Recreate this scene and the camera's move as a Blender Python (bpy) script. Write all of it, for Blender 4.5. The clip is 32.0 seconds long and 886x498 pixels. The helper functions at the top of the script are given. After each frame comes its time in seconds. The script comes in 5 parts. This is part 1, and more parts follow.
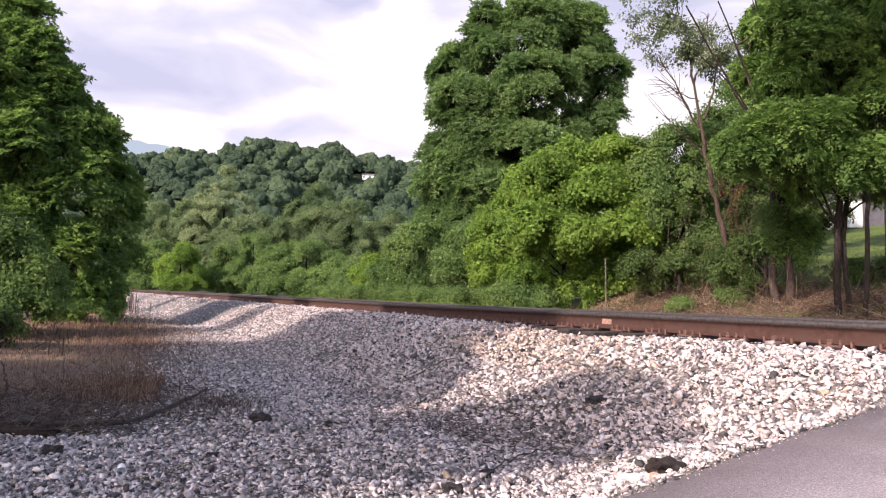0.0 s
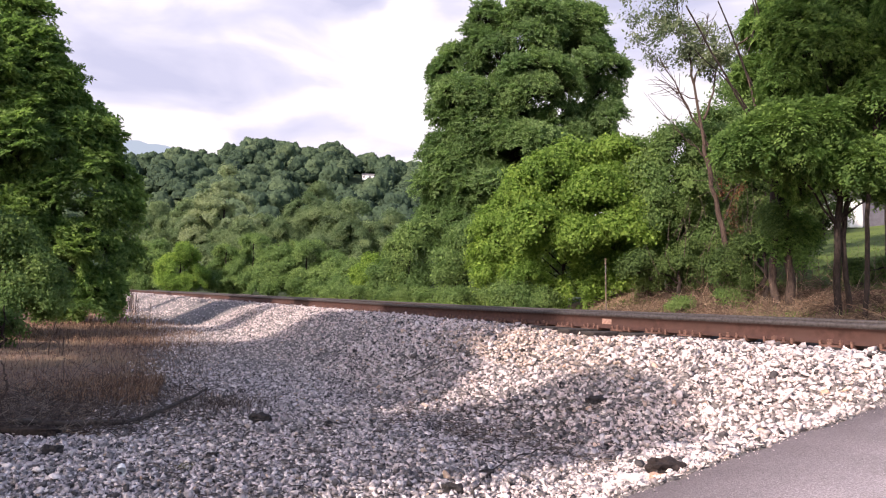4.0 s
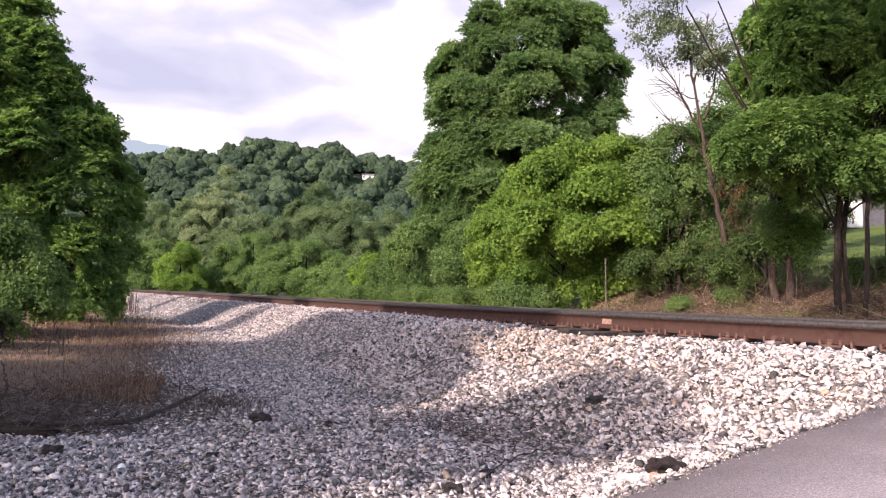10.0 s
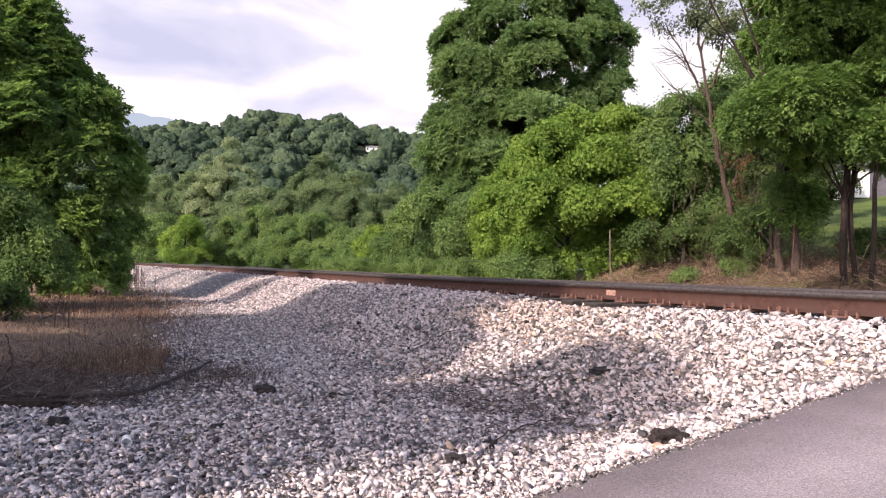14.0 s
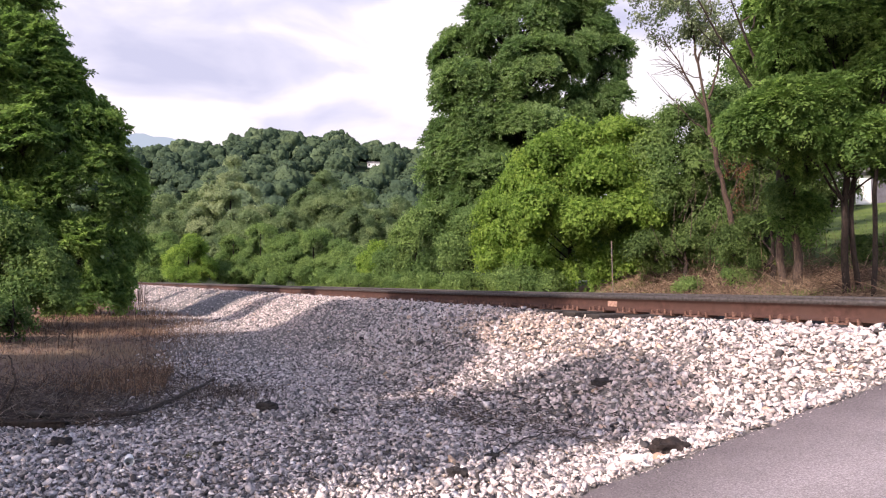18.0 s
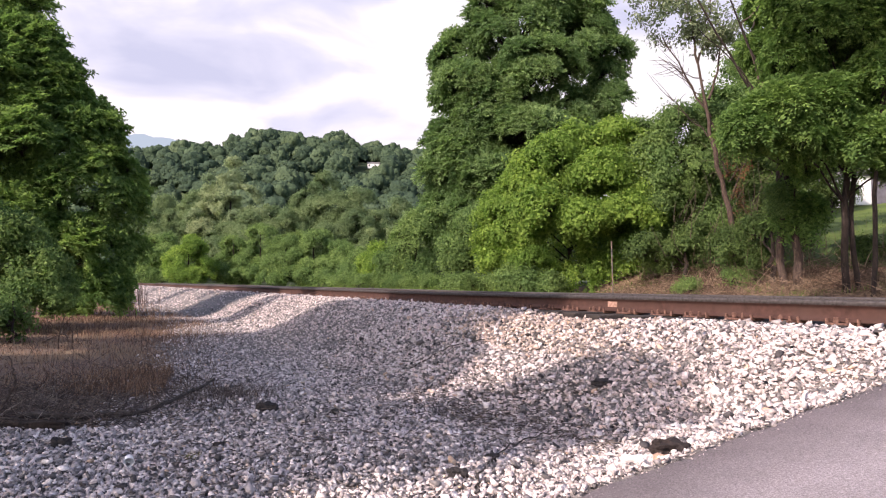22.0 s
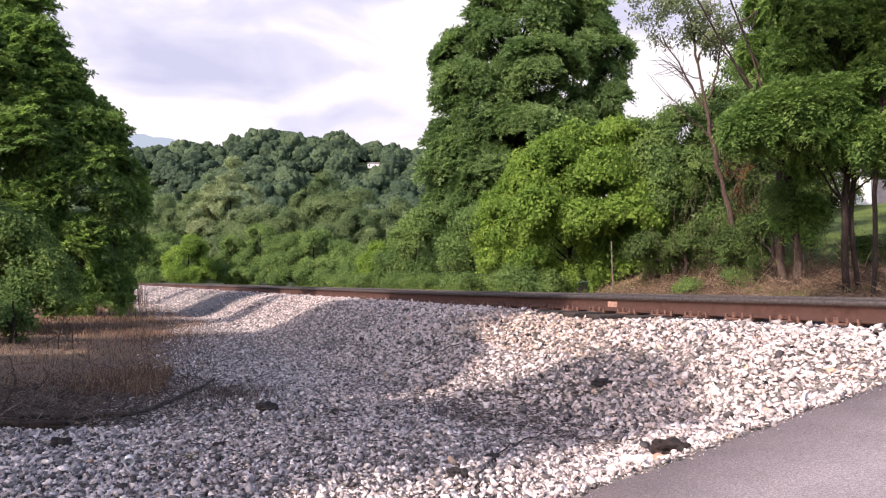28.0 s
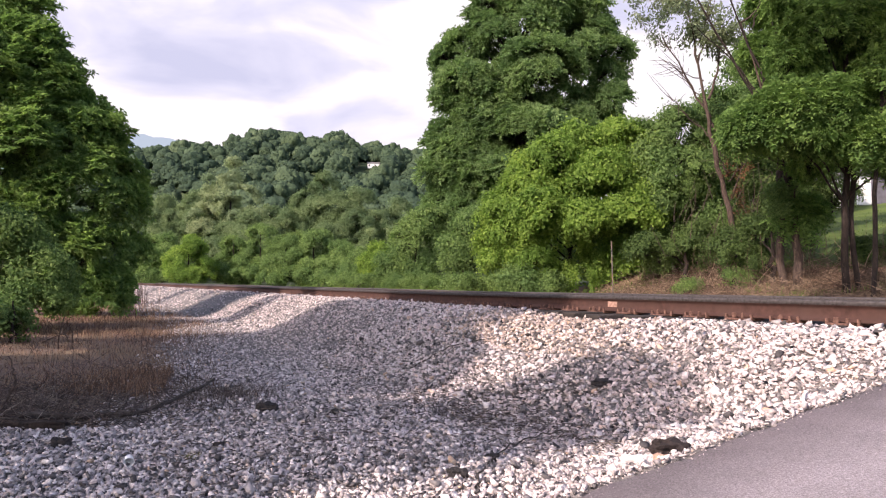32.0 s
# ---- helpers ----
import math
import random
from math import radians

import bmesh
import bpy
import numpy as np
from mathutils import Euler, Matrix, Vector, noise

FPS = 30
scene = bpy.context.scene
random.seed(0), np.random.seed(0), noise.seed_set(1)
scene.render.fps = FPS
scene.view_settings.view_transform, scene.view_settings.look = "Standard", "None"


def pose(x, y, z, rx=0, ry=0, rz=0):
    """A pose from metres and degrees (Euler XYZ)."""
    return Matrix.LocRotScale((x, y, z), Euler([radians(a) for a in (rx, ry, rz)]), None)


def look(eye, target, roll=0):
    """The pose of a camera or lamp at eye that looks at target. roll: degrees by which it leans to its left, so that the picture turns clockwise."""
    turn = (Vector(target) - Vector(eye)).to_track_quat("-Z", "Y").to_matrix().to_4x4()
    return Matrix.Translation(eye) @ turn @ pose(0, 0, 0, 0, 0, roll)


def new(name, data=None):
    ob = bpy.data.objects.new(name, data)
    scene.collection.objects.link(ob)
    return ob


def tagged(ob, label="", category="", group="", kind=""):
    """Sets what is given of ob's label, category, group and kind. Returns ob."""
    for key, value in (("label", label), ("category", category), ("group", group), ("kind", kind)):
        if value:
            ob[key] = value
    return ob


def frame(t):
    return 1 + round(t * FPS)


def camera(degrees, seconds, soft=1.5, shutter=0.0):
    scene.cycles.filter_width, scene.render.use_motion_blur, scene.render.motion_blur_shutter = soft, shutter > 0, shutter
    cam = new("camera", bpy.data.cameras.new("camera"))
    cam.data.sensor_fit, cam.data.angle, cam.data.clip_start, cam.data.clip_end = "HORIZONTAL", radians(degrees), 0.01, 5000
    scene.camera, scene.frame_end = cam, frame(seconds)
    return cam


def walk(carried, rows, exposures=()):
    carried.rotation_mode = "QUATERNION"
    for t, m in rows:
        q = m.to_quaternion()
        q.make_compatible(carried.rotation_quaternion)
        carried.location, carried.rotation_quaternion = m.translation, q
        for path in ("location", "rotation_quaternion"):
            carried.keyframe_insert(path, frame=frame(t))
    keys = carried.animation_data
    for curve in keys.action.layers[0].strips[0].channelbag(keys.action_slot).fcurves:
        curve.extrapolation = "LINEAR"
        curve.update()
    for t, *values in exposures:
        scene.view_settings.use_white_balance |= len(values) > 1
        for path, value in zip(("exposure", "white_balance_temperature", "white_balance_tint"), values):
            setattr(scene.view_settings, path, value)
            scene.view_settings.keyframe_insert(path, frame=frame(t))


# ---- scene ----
# ---- camera and its path ----
cam = camera(65, 32.0, soft=1.15)
walk(cam, [
    (0.0, pose(-0.041, -0.014, 1.507, 93.944, -1.201, -0.668)),
    (10.0, pose(-0.041, -0.014, 1.507, 93.944, -1.201, -0.668)),
    (10.5, pose(-0.032, -0.016, 1.503, 94.006, -1.182, -0.568)),
    (11.0, pose(-0.037, -0.016, 1.504, 94.045, -1.131, -0.770)),
    (11.5, pose(-0.038, -0.012, 1.502, 93.812, -1.255, -0.526)),
    (12.0, pose(-0.031, -0.008, 1.511, 93.589, -1.309, -0.446)),
    (12.5, pose(-0.040, -0.012, 1.509, 93.711, -1.195, -0.437)),
    (13.0, pose(-0.028, -0.014, 1.503, 93.638, -1.134, -0.149)),
    (13.5, pose(-0.026, 0.027, 1.505, 91.680, -1.051, -0.347)),
    (14.0, pose(-0.030, 0.025, 1.503, 91.646, -1.017, -0.306)),
    (14.5, pose(-0.023, 0.025, 1.508, 91.623, -0.975, -0.314)),
    (16.5, pose(0.011, -0.001, 1.502, 92.919, 0.091, 0.373)),
    (17.0, pose(-0.001, 0.001, 1.503, 92.792, -0.011, -0.013)),
    (18.5, pose(0, 0, 1.5, 92.83, 0, 0)),
    (20.0, pose(0, 0, 1.5, 92.861, 0, 0)),
    (32.0, pose(0, 0, 1.5, 92.861, 0, 0)),
], exposures=[(0, 0.35, 6850, 24), (32, 0.35, 6850, 24)])

# ---- world and sun ----
SUN = Vector((-0.57, -0.60, 0.55)).normalized()
world = bpy.data.worlds.new("sky")
scene.world = world
world.use_nodes = True
wn = world.node_tree.nodes
sky = wn.new("ShaderNodeTexSky")
sky.sky_type, sky.sun_disc = "NISHITA", False
sky.sun_elevation = math.asin(SUN.z)
sky.sun_rotation = math.atan2(SUN.x, SUN.y)
sky.dust_density = 2.0
world.node_tree.links.new(sky.outputs[0], wn["Background"].inputs[0])
wn["Background"].inputs[1].default_value = 0.25
sun = new("sun", bpy.data.lights.new("sun", "SUN"))
sun.data.energy, sun.data.angle, sun.data.color = 5.0, radians(0.9), (1.0, 0.92, 0.82)
sun.matrix_world = look(SUN * 50, (0, 0, 0))

# ---- materials ----


def material(name, rough=0.8, metal=0.0, spec=0.3):
    m = bpy.data.materials.new(name)
    m.use_nodes = True
    b = m.node_tree.nodes["Principled BSDF"]
    b.inputs["Roughness"].default_value, b.inputs["Metallic"].default_value = rough, metal
    b.inputs["Specular IOR Level"].default_value = spec
    return m, m.node_tree.nodes, m.node_tree.links, b


def ramp(nodes, links, source, stops):
    r = nodes.new("ShaderNodeValToRGB")
    e = r.color_ramp.elements
    while len(e) < len(stops):
        e.new(0.5)
    for k, (p, c) in enumerate(stops):
        e[k].position, e[k].color = p, (*c, 1)
    links.new(source, r.inputs[0])
    return r.outputs[0]


def noise_of(nodes, links, scale, detail=4, stretch=None, space="Object", rough=0.55):
    tc = nodes.new("ShaderNodeTexCoord")
    n = nodes.new("ShaderNodeTexNoise")
    n.inputs["Scale"].default_value, n.inputs["Detail"].default_value, n.inputs["Roughness"].default_value = scale, detail, rough
    out = tc.outputs[space]
    if stretch:
        mp = nodes.new("ShaderNodeMapping")
        mp.inputs["Scale"].default_value = stretch
        links.new(out, mp.inputs[0])
        out = mp.outputs[0]
    links.new(out, n.inputs["Vector"])
    return n.outputs["Fac"]


def mixed(nodes, links, fac, a, b, mode="MIX"):
    m = nodes.new("ShaderNodeMix")
    m.data_type, m.blend_type = "RGBA", mode
    for v, k in ((fac, 0), (a, 6), (b, 7)):
        if isinstance(v, (int, float)):
            m.inputs[k].default_value = v
        elif isinstance(v, tuple):
            m.inputs[k].default_value = (*v, 1)
        else:
            links.new(v, m.inputs[k])
    return m.outputs[2]


def bumped(nodes, links, b, height, strength=0.5, distance=0.02):
    bp = nodes.new("ShaderNodeBump")
    bp.inputs["Strength"].default_value, bp.inputs["Distance"].default_value = strength, distance
    links.new(height, bp.inputs["Height"])
    links.new(bp.outputs[0], b.inputs["Normal"])


def two_scale(name, dark, light, small=30, large=1.5, rough=0.85, bump=0.4, stretch=None, wear=None, metal=0.0, spec=0.3, dist=0.02):
    m, n, l, b = material(name, rough, metal, spec)
    fine = noise_of(n, l, small, 6, stretch)
    big = noise_of(n, l, large, 3)
    c = ramp(n, l, fine, [(0.3, dark), (0.7, light)])
    if wear:
        c = mixed(n, l, ramp(n, l, big, [(0.42, (0, 0, 0)), (0.62, (1, 1, 1))]), c, wear)
    l.new(c, b.inputs["Base Color"])
    bumped(n, l, b, fine, bump, dist)
    return m


def leaf_mat(name, dark, light, trans=0.35, warm=None):
    """Leaves: colour by bough and by leaf, with light passing through."""
    m, n, l, b = material(name, 0.65, 0, 0.12)
    geo = n.new("ShaderNodeNewGeometry")
    info = n.new("ShaderNodeObjectInfo")
    c = ramp(n, l, geo.outputs["Random Per Island"], [(0.0, dark), (0.75, light), (1.0, warm or light)])
    tint = ramp(n, l, info.outputs["Random"], [(0.0, (0.72, 0.8, 0.75)), (1.0, (1.15, 1.12, 1.0))])
    c = mixed(n, l, 1.0, c, tint, "MULTIPLY")
    l.new(c, b.inputs["Base Color"])
    t = n.new("ShaderNodeBsdfTranslucent")
    l.new(mixed(n, l, 1.0, c, (1.12, 1.2, 0.88), "MULTIPLY"), t.inputs[0])
    mx = n.new("ShaderNodeMixShader")
    mx.inputs[0].default_value = trans
    l.new(b.outputs[0], mx.inputs[1])
    l.new(t.outputs[0], mx.inputs[2])
    l.new(mx.outputs[0], n["Material Output"].inputs[0])
    return m


LEAF = {
    "walnut": leaf_mat("walnut_leaf", (0.088, 0.152, 0.049), (0.198, 0.305, 0.098), 0.47),
    "big": leaf_mat("big_tree_leaf", (0.084, 0.142, 0.06), (0.185, 0.282, 0.12), 0.5),
    "bright": leaf_mat("maple_leaf", (0.1, 0.178, 0.036), (0.228, 0.342, 0.078), 0.5),
    "mid": leaf_mat("shrub_leaf", (0.08, 0.138, 0.05), (0.184, 0.276, 0.1), 0.45),
    "olive": leaf_mat("olive_leaf", (0.09, 0.135, 0.068), (0.182, 0.246, 0.128), 0.4),
    "pale": leaf_mat("poplar_leaf", (0.128, 0.175, 0.102), (0.275, 0.335, 0.205), 0.4),
    "silver": leaf_mat("silvery_leaf", (0.09, 0.12, 0.07), (0.21, 0.255, 0.165)),
    "frond": leaf_mat("locust_leaf", (0.062, 0.122, 0.034), (0.155, 0.25, 0.072), 0.42),
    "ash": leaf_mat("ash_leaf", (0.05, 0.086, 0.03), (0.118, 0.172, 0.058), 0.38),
    "brown": leaf_mat("withered_leaf", (0.07, 0.035, 0.022), (0.17, 0.085, 0.05), 0.3),
}
BARK = two_scale("bark", (0.012, 0.009, 0.008), (0.042, 0.03, 0.025), 40, 3, 0.95, 0.8, (1, 1, 0.25))
DEAD_LIT_BARK = two_scale("dead_and_sunlit_bark", (0.03, 0.021, 0.017), (0.1, 0.07, 0.056), 40, 3, 0.95, 0.7, (1, 1, 0.25))
TWIG = two_scale("dry_twig", (0.03, 0.024, 0.021), (0.1, 0.082, 0.07), 20, 2, 0.95, 0.3)


def asphalt_mat():
    """Grey asphalt with open grain, darker and coarser along the broken edge of the lane."""
    m, n, l, b = material("asphalt", 0.9, 0, 0.3)
    grain = noise_of(n, l, 110, 6, None, "Object", 0.7)
    blotch = noise_of(n, l, 1.6, 4)
    c = ramp(n, l, grain, [(0.3, (0.12, 0.107, 0.112)), (0.5, (0.245, 0.22, 0.23)), (0.72, (0.44, 0.4, 0.415))])
    c = mixed(n, l, 1.0, c, ramp(n, l, blotch, [(0.3, (0.86, 0.86, 0.86)), (0.7, (1.16, 1.14, 1.15))]), "MULTIPLY")
    tc = n.new("ShaderNodeTexCoord")
    dot = n.new("ShaderNodeVectorMath")
    dot.operation = "DOT_PRODUCT"
    dot.inputs[1].default_value = (-0.480, 0.877, 0)
    l.new(tc.outputs["Object"], dot.inputs[0])
    add = n.new("ShaderNodeMath")
    add.operation = "MULTIPLY_ADD"
    add.inputs[1].default_value = 0.35
    l.new(noise_of(n, l, 3.0, 5), add.inputs[0])
    l.new(dot.outputs["Value"], add.inputs[2])
    span = n.new("ShaderNodeMapRange")
    span.inputs[1].default_value, span.inputs[2].default_value = 1.95, 2.48
    l.new(add.outputs[0], span.inputs[0])
    c = mixed(n, l, span.outputs[0], c, mixed(n, l, 1.0, c, (0.6, 0.58, 0.58), "MULTIPLY"))
    l.new(c, b.inputs["Base Color"])
    bumped(n, l, b, grain, 0.8, 0.006)
    return m


ASPHALT = asphalt_mat()
SOIL = two_scale("gravel_soil", (0.09, 0.082, 0.079), (0.34, 0.31, 0.295), 34, 0.9, 0.95, 1.0, None, (0.17, 0.155, 0.147), dist=0.04)
DRY = two_scale("dry_soil", (0.095, 0.064, 0.05), (0.27, 0.185, 0.14), 16, 0.8, 0.95, 0.8, None, (0.2, 0.14, 0.09), dist=0.05)
BANK = two_scale("bank_soil", (0.09, 0.055, 0.036), (0.27, 0.165, 0.105), 14, 0.8, 0.95, 0.8, None, (0.17, 0.12, 0.07), dist=0.05)
LAWN = two_scale("lawn_soil", (0.032, 0.055, 0.011), (0.07, 0.11, 0.02), 20, 0.6, 0.95, 0.6, None, (0.095, 0.135, 0.026))
WOODFLOOR = two_scale("wood_floor", (0.03, 0.05, 0.02), (0.07, 0.1, 0.04), 2, 0.1, 0.95, 0.6)
TIE = two_scale("tie_wood", (0.018, 0.015, 0.014), (0.065, 0.054, 0.048), 30, 2, 0.9, 0.6, (1, 0.1, 1))
RUST = two_scale("rail_rust", (0.04, 0.019, 0.015), (0.088, 0.043, 0.034), 14, 2.0, 0.85, 0.25, None, (0.066, 0.035, 0.028), 0.2)
HEAD = two_scale("rail_head_steel", (0.05, 0.042, 0.04), (0.115, 0.102, 0.1), 30, 3, 0.6, 0.1, None, None, 0.6, 0.5)
PLATE = two_scale("plate_rust", (0.08, 0.04, 0.03), (0.19, 0.105, 0.08), 40, 4, 0.9, 0.4)


FRESH = [(0.0, (0.05, 0.047, 0.049)), (0.14, (0.22, 0.207, 0.207)), (0.42, (0.56, 0.49, 0.472)), (0.8, (0.7, 0.605, 0.578)),
         (0.96, (0.77, 0.735, 0.72)), (0.985, (0.64, 0.53, 0.47)), (1.0, (0.54, 0.36, 0.25))]
WEATHERED = [(0.0, (0.045, 0.042, 0.043)), (0.2, (0.2, 0.187, 0.186)), (0.5, (0.44, 0.4, 0.39)), (0.78, (0.6, 0.54, 0.525)),
             (0.95, (0.76, 0.72, 0.705)), (0.985, (0.56, 0.48, 0.42)), (1.0, (0.46, 0.33, 0.23))]


def stone_mat(name, per_island, dull=(1.0, 1.0, 1.0), stops=FRESH):
    m, n, l, b = material(name, 0.9, 0, 0.25)
    if per_island:
        r = n.new("ShaderNodeNewGeometry").outputs["Random Per Island"]
    else:
        r = n.new("ShaderNodeObjectInfo").outputs["Random"]
    c = ramp(n, l, r, stops)
    f = noise_of(n, l, 35, 5)
    c = mixed(n, l, 1.0, c, ramp(n, l, f, [(0.3, (0.62, 0.62, 0.64)), (0.6, (1.1, 1.07, 1.06))]), "MULTIPLY")
    c = mixed(n, l, 1.0, c, dull, "MULTIPLY")
    l.new(c, b.inputs["Base Color"])
    bumped(n, l, b, noise_of(n, l, 110, 4), 0.4, 0.006)
    return m


STONE, STONE_PART = stone_mat("ballast_stuff", True), stone_mat("ballast_stone", False)
TANSTONE = stone_mat("ochre_ballast", True, (0.86, 0.79, 0.7))
OLDSTONE = stone_mat("weathered_ballast", True, (1.14, 1.13, 1.12), WEATHERED)
DARKSTONE = two_scale("dark_chunk", (0.013, 0.011, 0.011), (0.055, 0.048, 0.046), 30, 4, 0.95, 0.8)


def island_mat(name, stops, rough=0.9, trans=0.0):
    m, n, l, b = material(name, rough, 0, 0.2)
    r = n.new("ShaderNodeNewGeometry").outputs["Random Per Island"]
    l.new(ramp(n, l, r, stops), b.inputs["Base Color"])
    return m


STRAW = island_mat("dry_grass", [(0, (0.055, 0.034, 0.025)), (0.55, (0.16, 0.095, 0.066)), (1, (0.4, 0.27, 0.18))])
THATCH = island_mat("dead_stalk", [(0, (0.045, 0.03, 0.025)), (0.65, (0.15, 0.1, 0.076)), (1, (0.36, 0.27, 0.21))])
BRUSH = island_mat("dead_brush", [(0, (0.04, 0.03, 0.028)), (0.7, (0.12, 0.092, 0.08)), (1, (0.3, 0.25, 0.21))])
HEAP = island_mat("bleached_brush", [(0, (0.042, 0.028, 0.021)), (0.6, (0.14, 0.094, 0.066)), (1, (0.4, 0.3, 0.215))])
GRASS = island_mat("green_grass", [(0, (0.05, 0.092, 0.016)), (0.6, (0.092, 0.155, 0.027)), (1, (0.15, 0.2, 0.055))])
WHITE = two_scale("white_siding", (0.74, 0.74, 0.74), (0.82, 0.82, 0.81), 8, 1, 0.6, 0.1)
# grey made darker to hold the shade on the shed's side; panes share it
DARKENED_GREY = two_scale("shade_darkened_grey", (0.085, 0.08, 0.095), (0.12, 0.115, 0.135), 8, 1, 0.7, 0.1)
ROOF = two_scale("roof_shingle", (0.1, 0.1, 0.105), (0.2, 0.19, 0.19), 12, 1, 0.9, 0.4)
GALV = two_scale("stake_steel", (0.08, 0.075, 0.07), (0.16, 0.15, 0.14), 40, 3, 0.6, 0.2, None, (0.24, 0.17, 0.12), 0.5)

# ---- mesh helpers ----


def mesh_of(name, verts, tris, mat, smooth=False, mat_index=None):
    """A triangle or quad mesh from arrays."""
    me = bpy.data.meshes.new(name)
    v = np.asarray(verts, np.float32).reshape(-1, 3)
    f = np.asarray(tris, np.int32)
    k = f.shape[1]
    me.vertices.add(len(v))
    me.vertices.foreach_set("co", v.ravel())
    me.loops.add(f.size)
    me.loops.foreach_set("vertex_index", f.ravel())
    me.polygons.add(len(f))
    me.polygons.foreach_set("loop_start", np.arange(0, f.size, k, dtype=np.int32))
    if smooth:
        me.polygons.foreach_set("use_smooth", np.ones(len(f), bool))
    for mt in (mat if isinstance(mat, (list, tuple)) else [mat]):
        me.materials.append(mt)
    if mat_index is not None:
        me.polygons.foreach_set("material_index", np.asarray(mat_index, np.int32))
    me.update(calc_edges=True)
    me.validate()
    return me


def bm_mesh(name, bm, mat):
    me = bpy.data.meshes.new(name)
    bm.to_mesh(me)
    bm.free()
    for mt in (mat if isinstance(mat, (list, tuple)) else [mat]):
        me.materials.append(mt)
    return me


def part(name, data, parent, m=None, label=""):
    ob = new(name, data)
    ob.parent = parent
    if m is not None:
        ob.matrix_basis = m
    return tagged(ob, label)


def thing(name, at, label, category, group="", kind="", data=None):
    ob = new(name, data)
    ob.location = at
    return tagged(ob, label, category, group, kind)


def box_mesh(name, x, y, z, mat, bevel=0.01):
    bm = bmesh.new()
    bmesh.ops.create_cube(bm, size=1)
    bmesh.ops.scale(bm, vec=(x, y, z), verts=bm.verts)
    if bevel:
        bmesh.ops.bevel(bm, geom=bm.edges[:], offset=bevel, segments=1, affect="EDGES")
    return bm_mesh(name, bm, mat)


def tube(path, radii, sides=8, rng=None, rough=0.0):
    """Arrays of a tapered tube along a path."""
    p = np.asarray(path, float)
    r = np.interp(np.linspace(0, 1, len(p)), np.linspace(0, 1, len(radii)), radii)
    d = np.gradient(p, axis=0)
    d /= np.linalg.norm(d, axis=1)[:, None] + 1e-9
    ref = np.where(np.abs(d[:, 2:3]) > 0.9, [[1.0, 0, 0]], [[0, 0, 1.0]])
    a = np.cross(d, ref)
    a /= np.linalg.norm(a, axis=1)[:, None] + 1e-9
    b = np.cross(d, a)
    ang = np.linspace(0, 2 * np.pi, sides, endpoint=False)
    ring = a[:, None] * np.cos(ang)[None, :, None] + b[:, None] * np.sin(ang)[None, :, None]
    rr = np.repeat(r[:, None], sides, 1)
    if rng is not None and rough:
        rr = rr * rng.uniform(1 - rough, 1 + rough, rr.shape)
    v = (p[:, None] + ring * rr[:, :, None]).reshape(-1, 3)
    n = len(p)
    i, j = np.meshgrid(np.arange(n - 1), np.arange(sides), indexing="ij")
    q = np.stack([i * sides + j, i * sides + (j + 1) % sides, (i + 1) * sides + (j + 1) % sides, (i + 1) * sides + j], -1).reshape(-1, 4)
    return v, q


def bent(points, n=10, wobble=0.0, rng=None):
    """A smooth path through a few points."""
    p = np.asarray(points, float)
    k = np.linspace(0, 1, len(p))
    t = np.linspace(0, 1, n)
    out = np.stack([np.interp(t, k, p[:, c]) for c in range(3)], 1)
    for _ in range(2):
        out[1:-1] = (out[:-2] + 2 * out[1:-1] + out[2:]) / 4
    if rng is not None and wobble:
        out[1:-1] += rng.normal(0, wobble, (n - 2, 3))
    return out


def joined(pieces):
    vs, fs, k = [], [], 0
    for v, f in pieces:
        vs.append(v)
        fs.append(f + k)
        k += len(v)
    return np.concatenate(vs), np.concatenate(fs)


# ---- the lie of the land ----
# s runs across the track, away from the camera; t runs along it, into the distance.
ACROSS, ALONG = np.array([0.877, 0.480]), np.array([-0.480, 0.877])
RAIL_S, GAUGE, RAIL_TOP = 5.80, 1.50, 1.357
ROAD_T = 2.47


def grade(t):
    """The line climbs gently as it leaves the crossing."""
    return 0.0042 * np.clip(t - 12, 0, 110)


def smooth(x, a, b):
    k = np.clip((x - a) / (b - a), 0, 1)
    return k * k * (3 - 2 * k)


def road_z(s):
    return np.where(s > 0, 0.31 + 0.135 * s, 0.31 + 0.05 * np.maximum(s, -6)) + 0.1 * smooth(s, 4.4, 5.6) + 0.1 * smooth(s, 5.0, 5.75) - np.maximum(s - 5.75, 0) * 0.135


def st(x, y):
    return x * ACROSS[0] + y * ACROSS[1], x * ALONG[0] + y * ALONG[1]


def xy(s, t):
    return s * ACROSS[0] + t * ALONG[0], s * ACROSS[1] + t * ALONG[1]


def grass_edge(y):
    """x below which the ditch is overgrown with dry grass."""
    return np.interp(y, [5.2, 5.5, 7.2, 11.5, 14.6, 18, 22, 30, 60], [-9, -2.35, -2.7, -4.1, -5.4, -7.0, -9.3, -13.3, -30])


def waves(x, y, f, k):
    return np.sin(x * f + 1.3 * k) * np.cos(y * f * 1.13 + 2.1 * k) + 0.5 * np.sin(x * f * 2.3 + y * f * 1.7 + k)


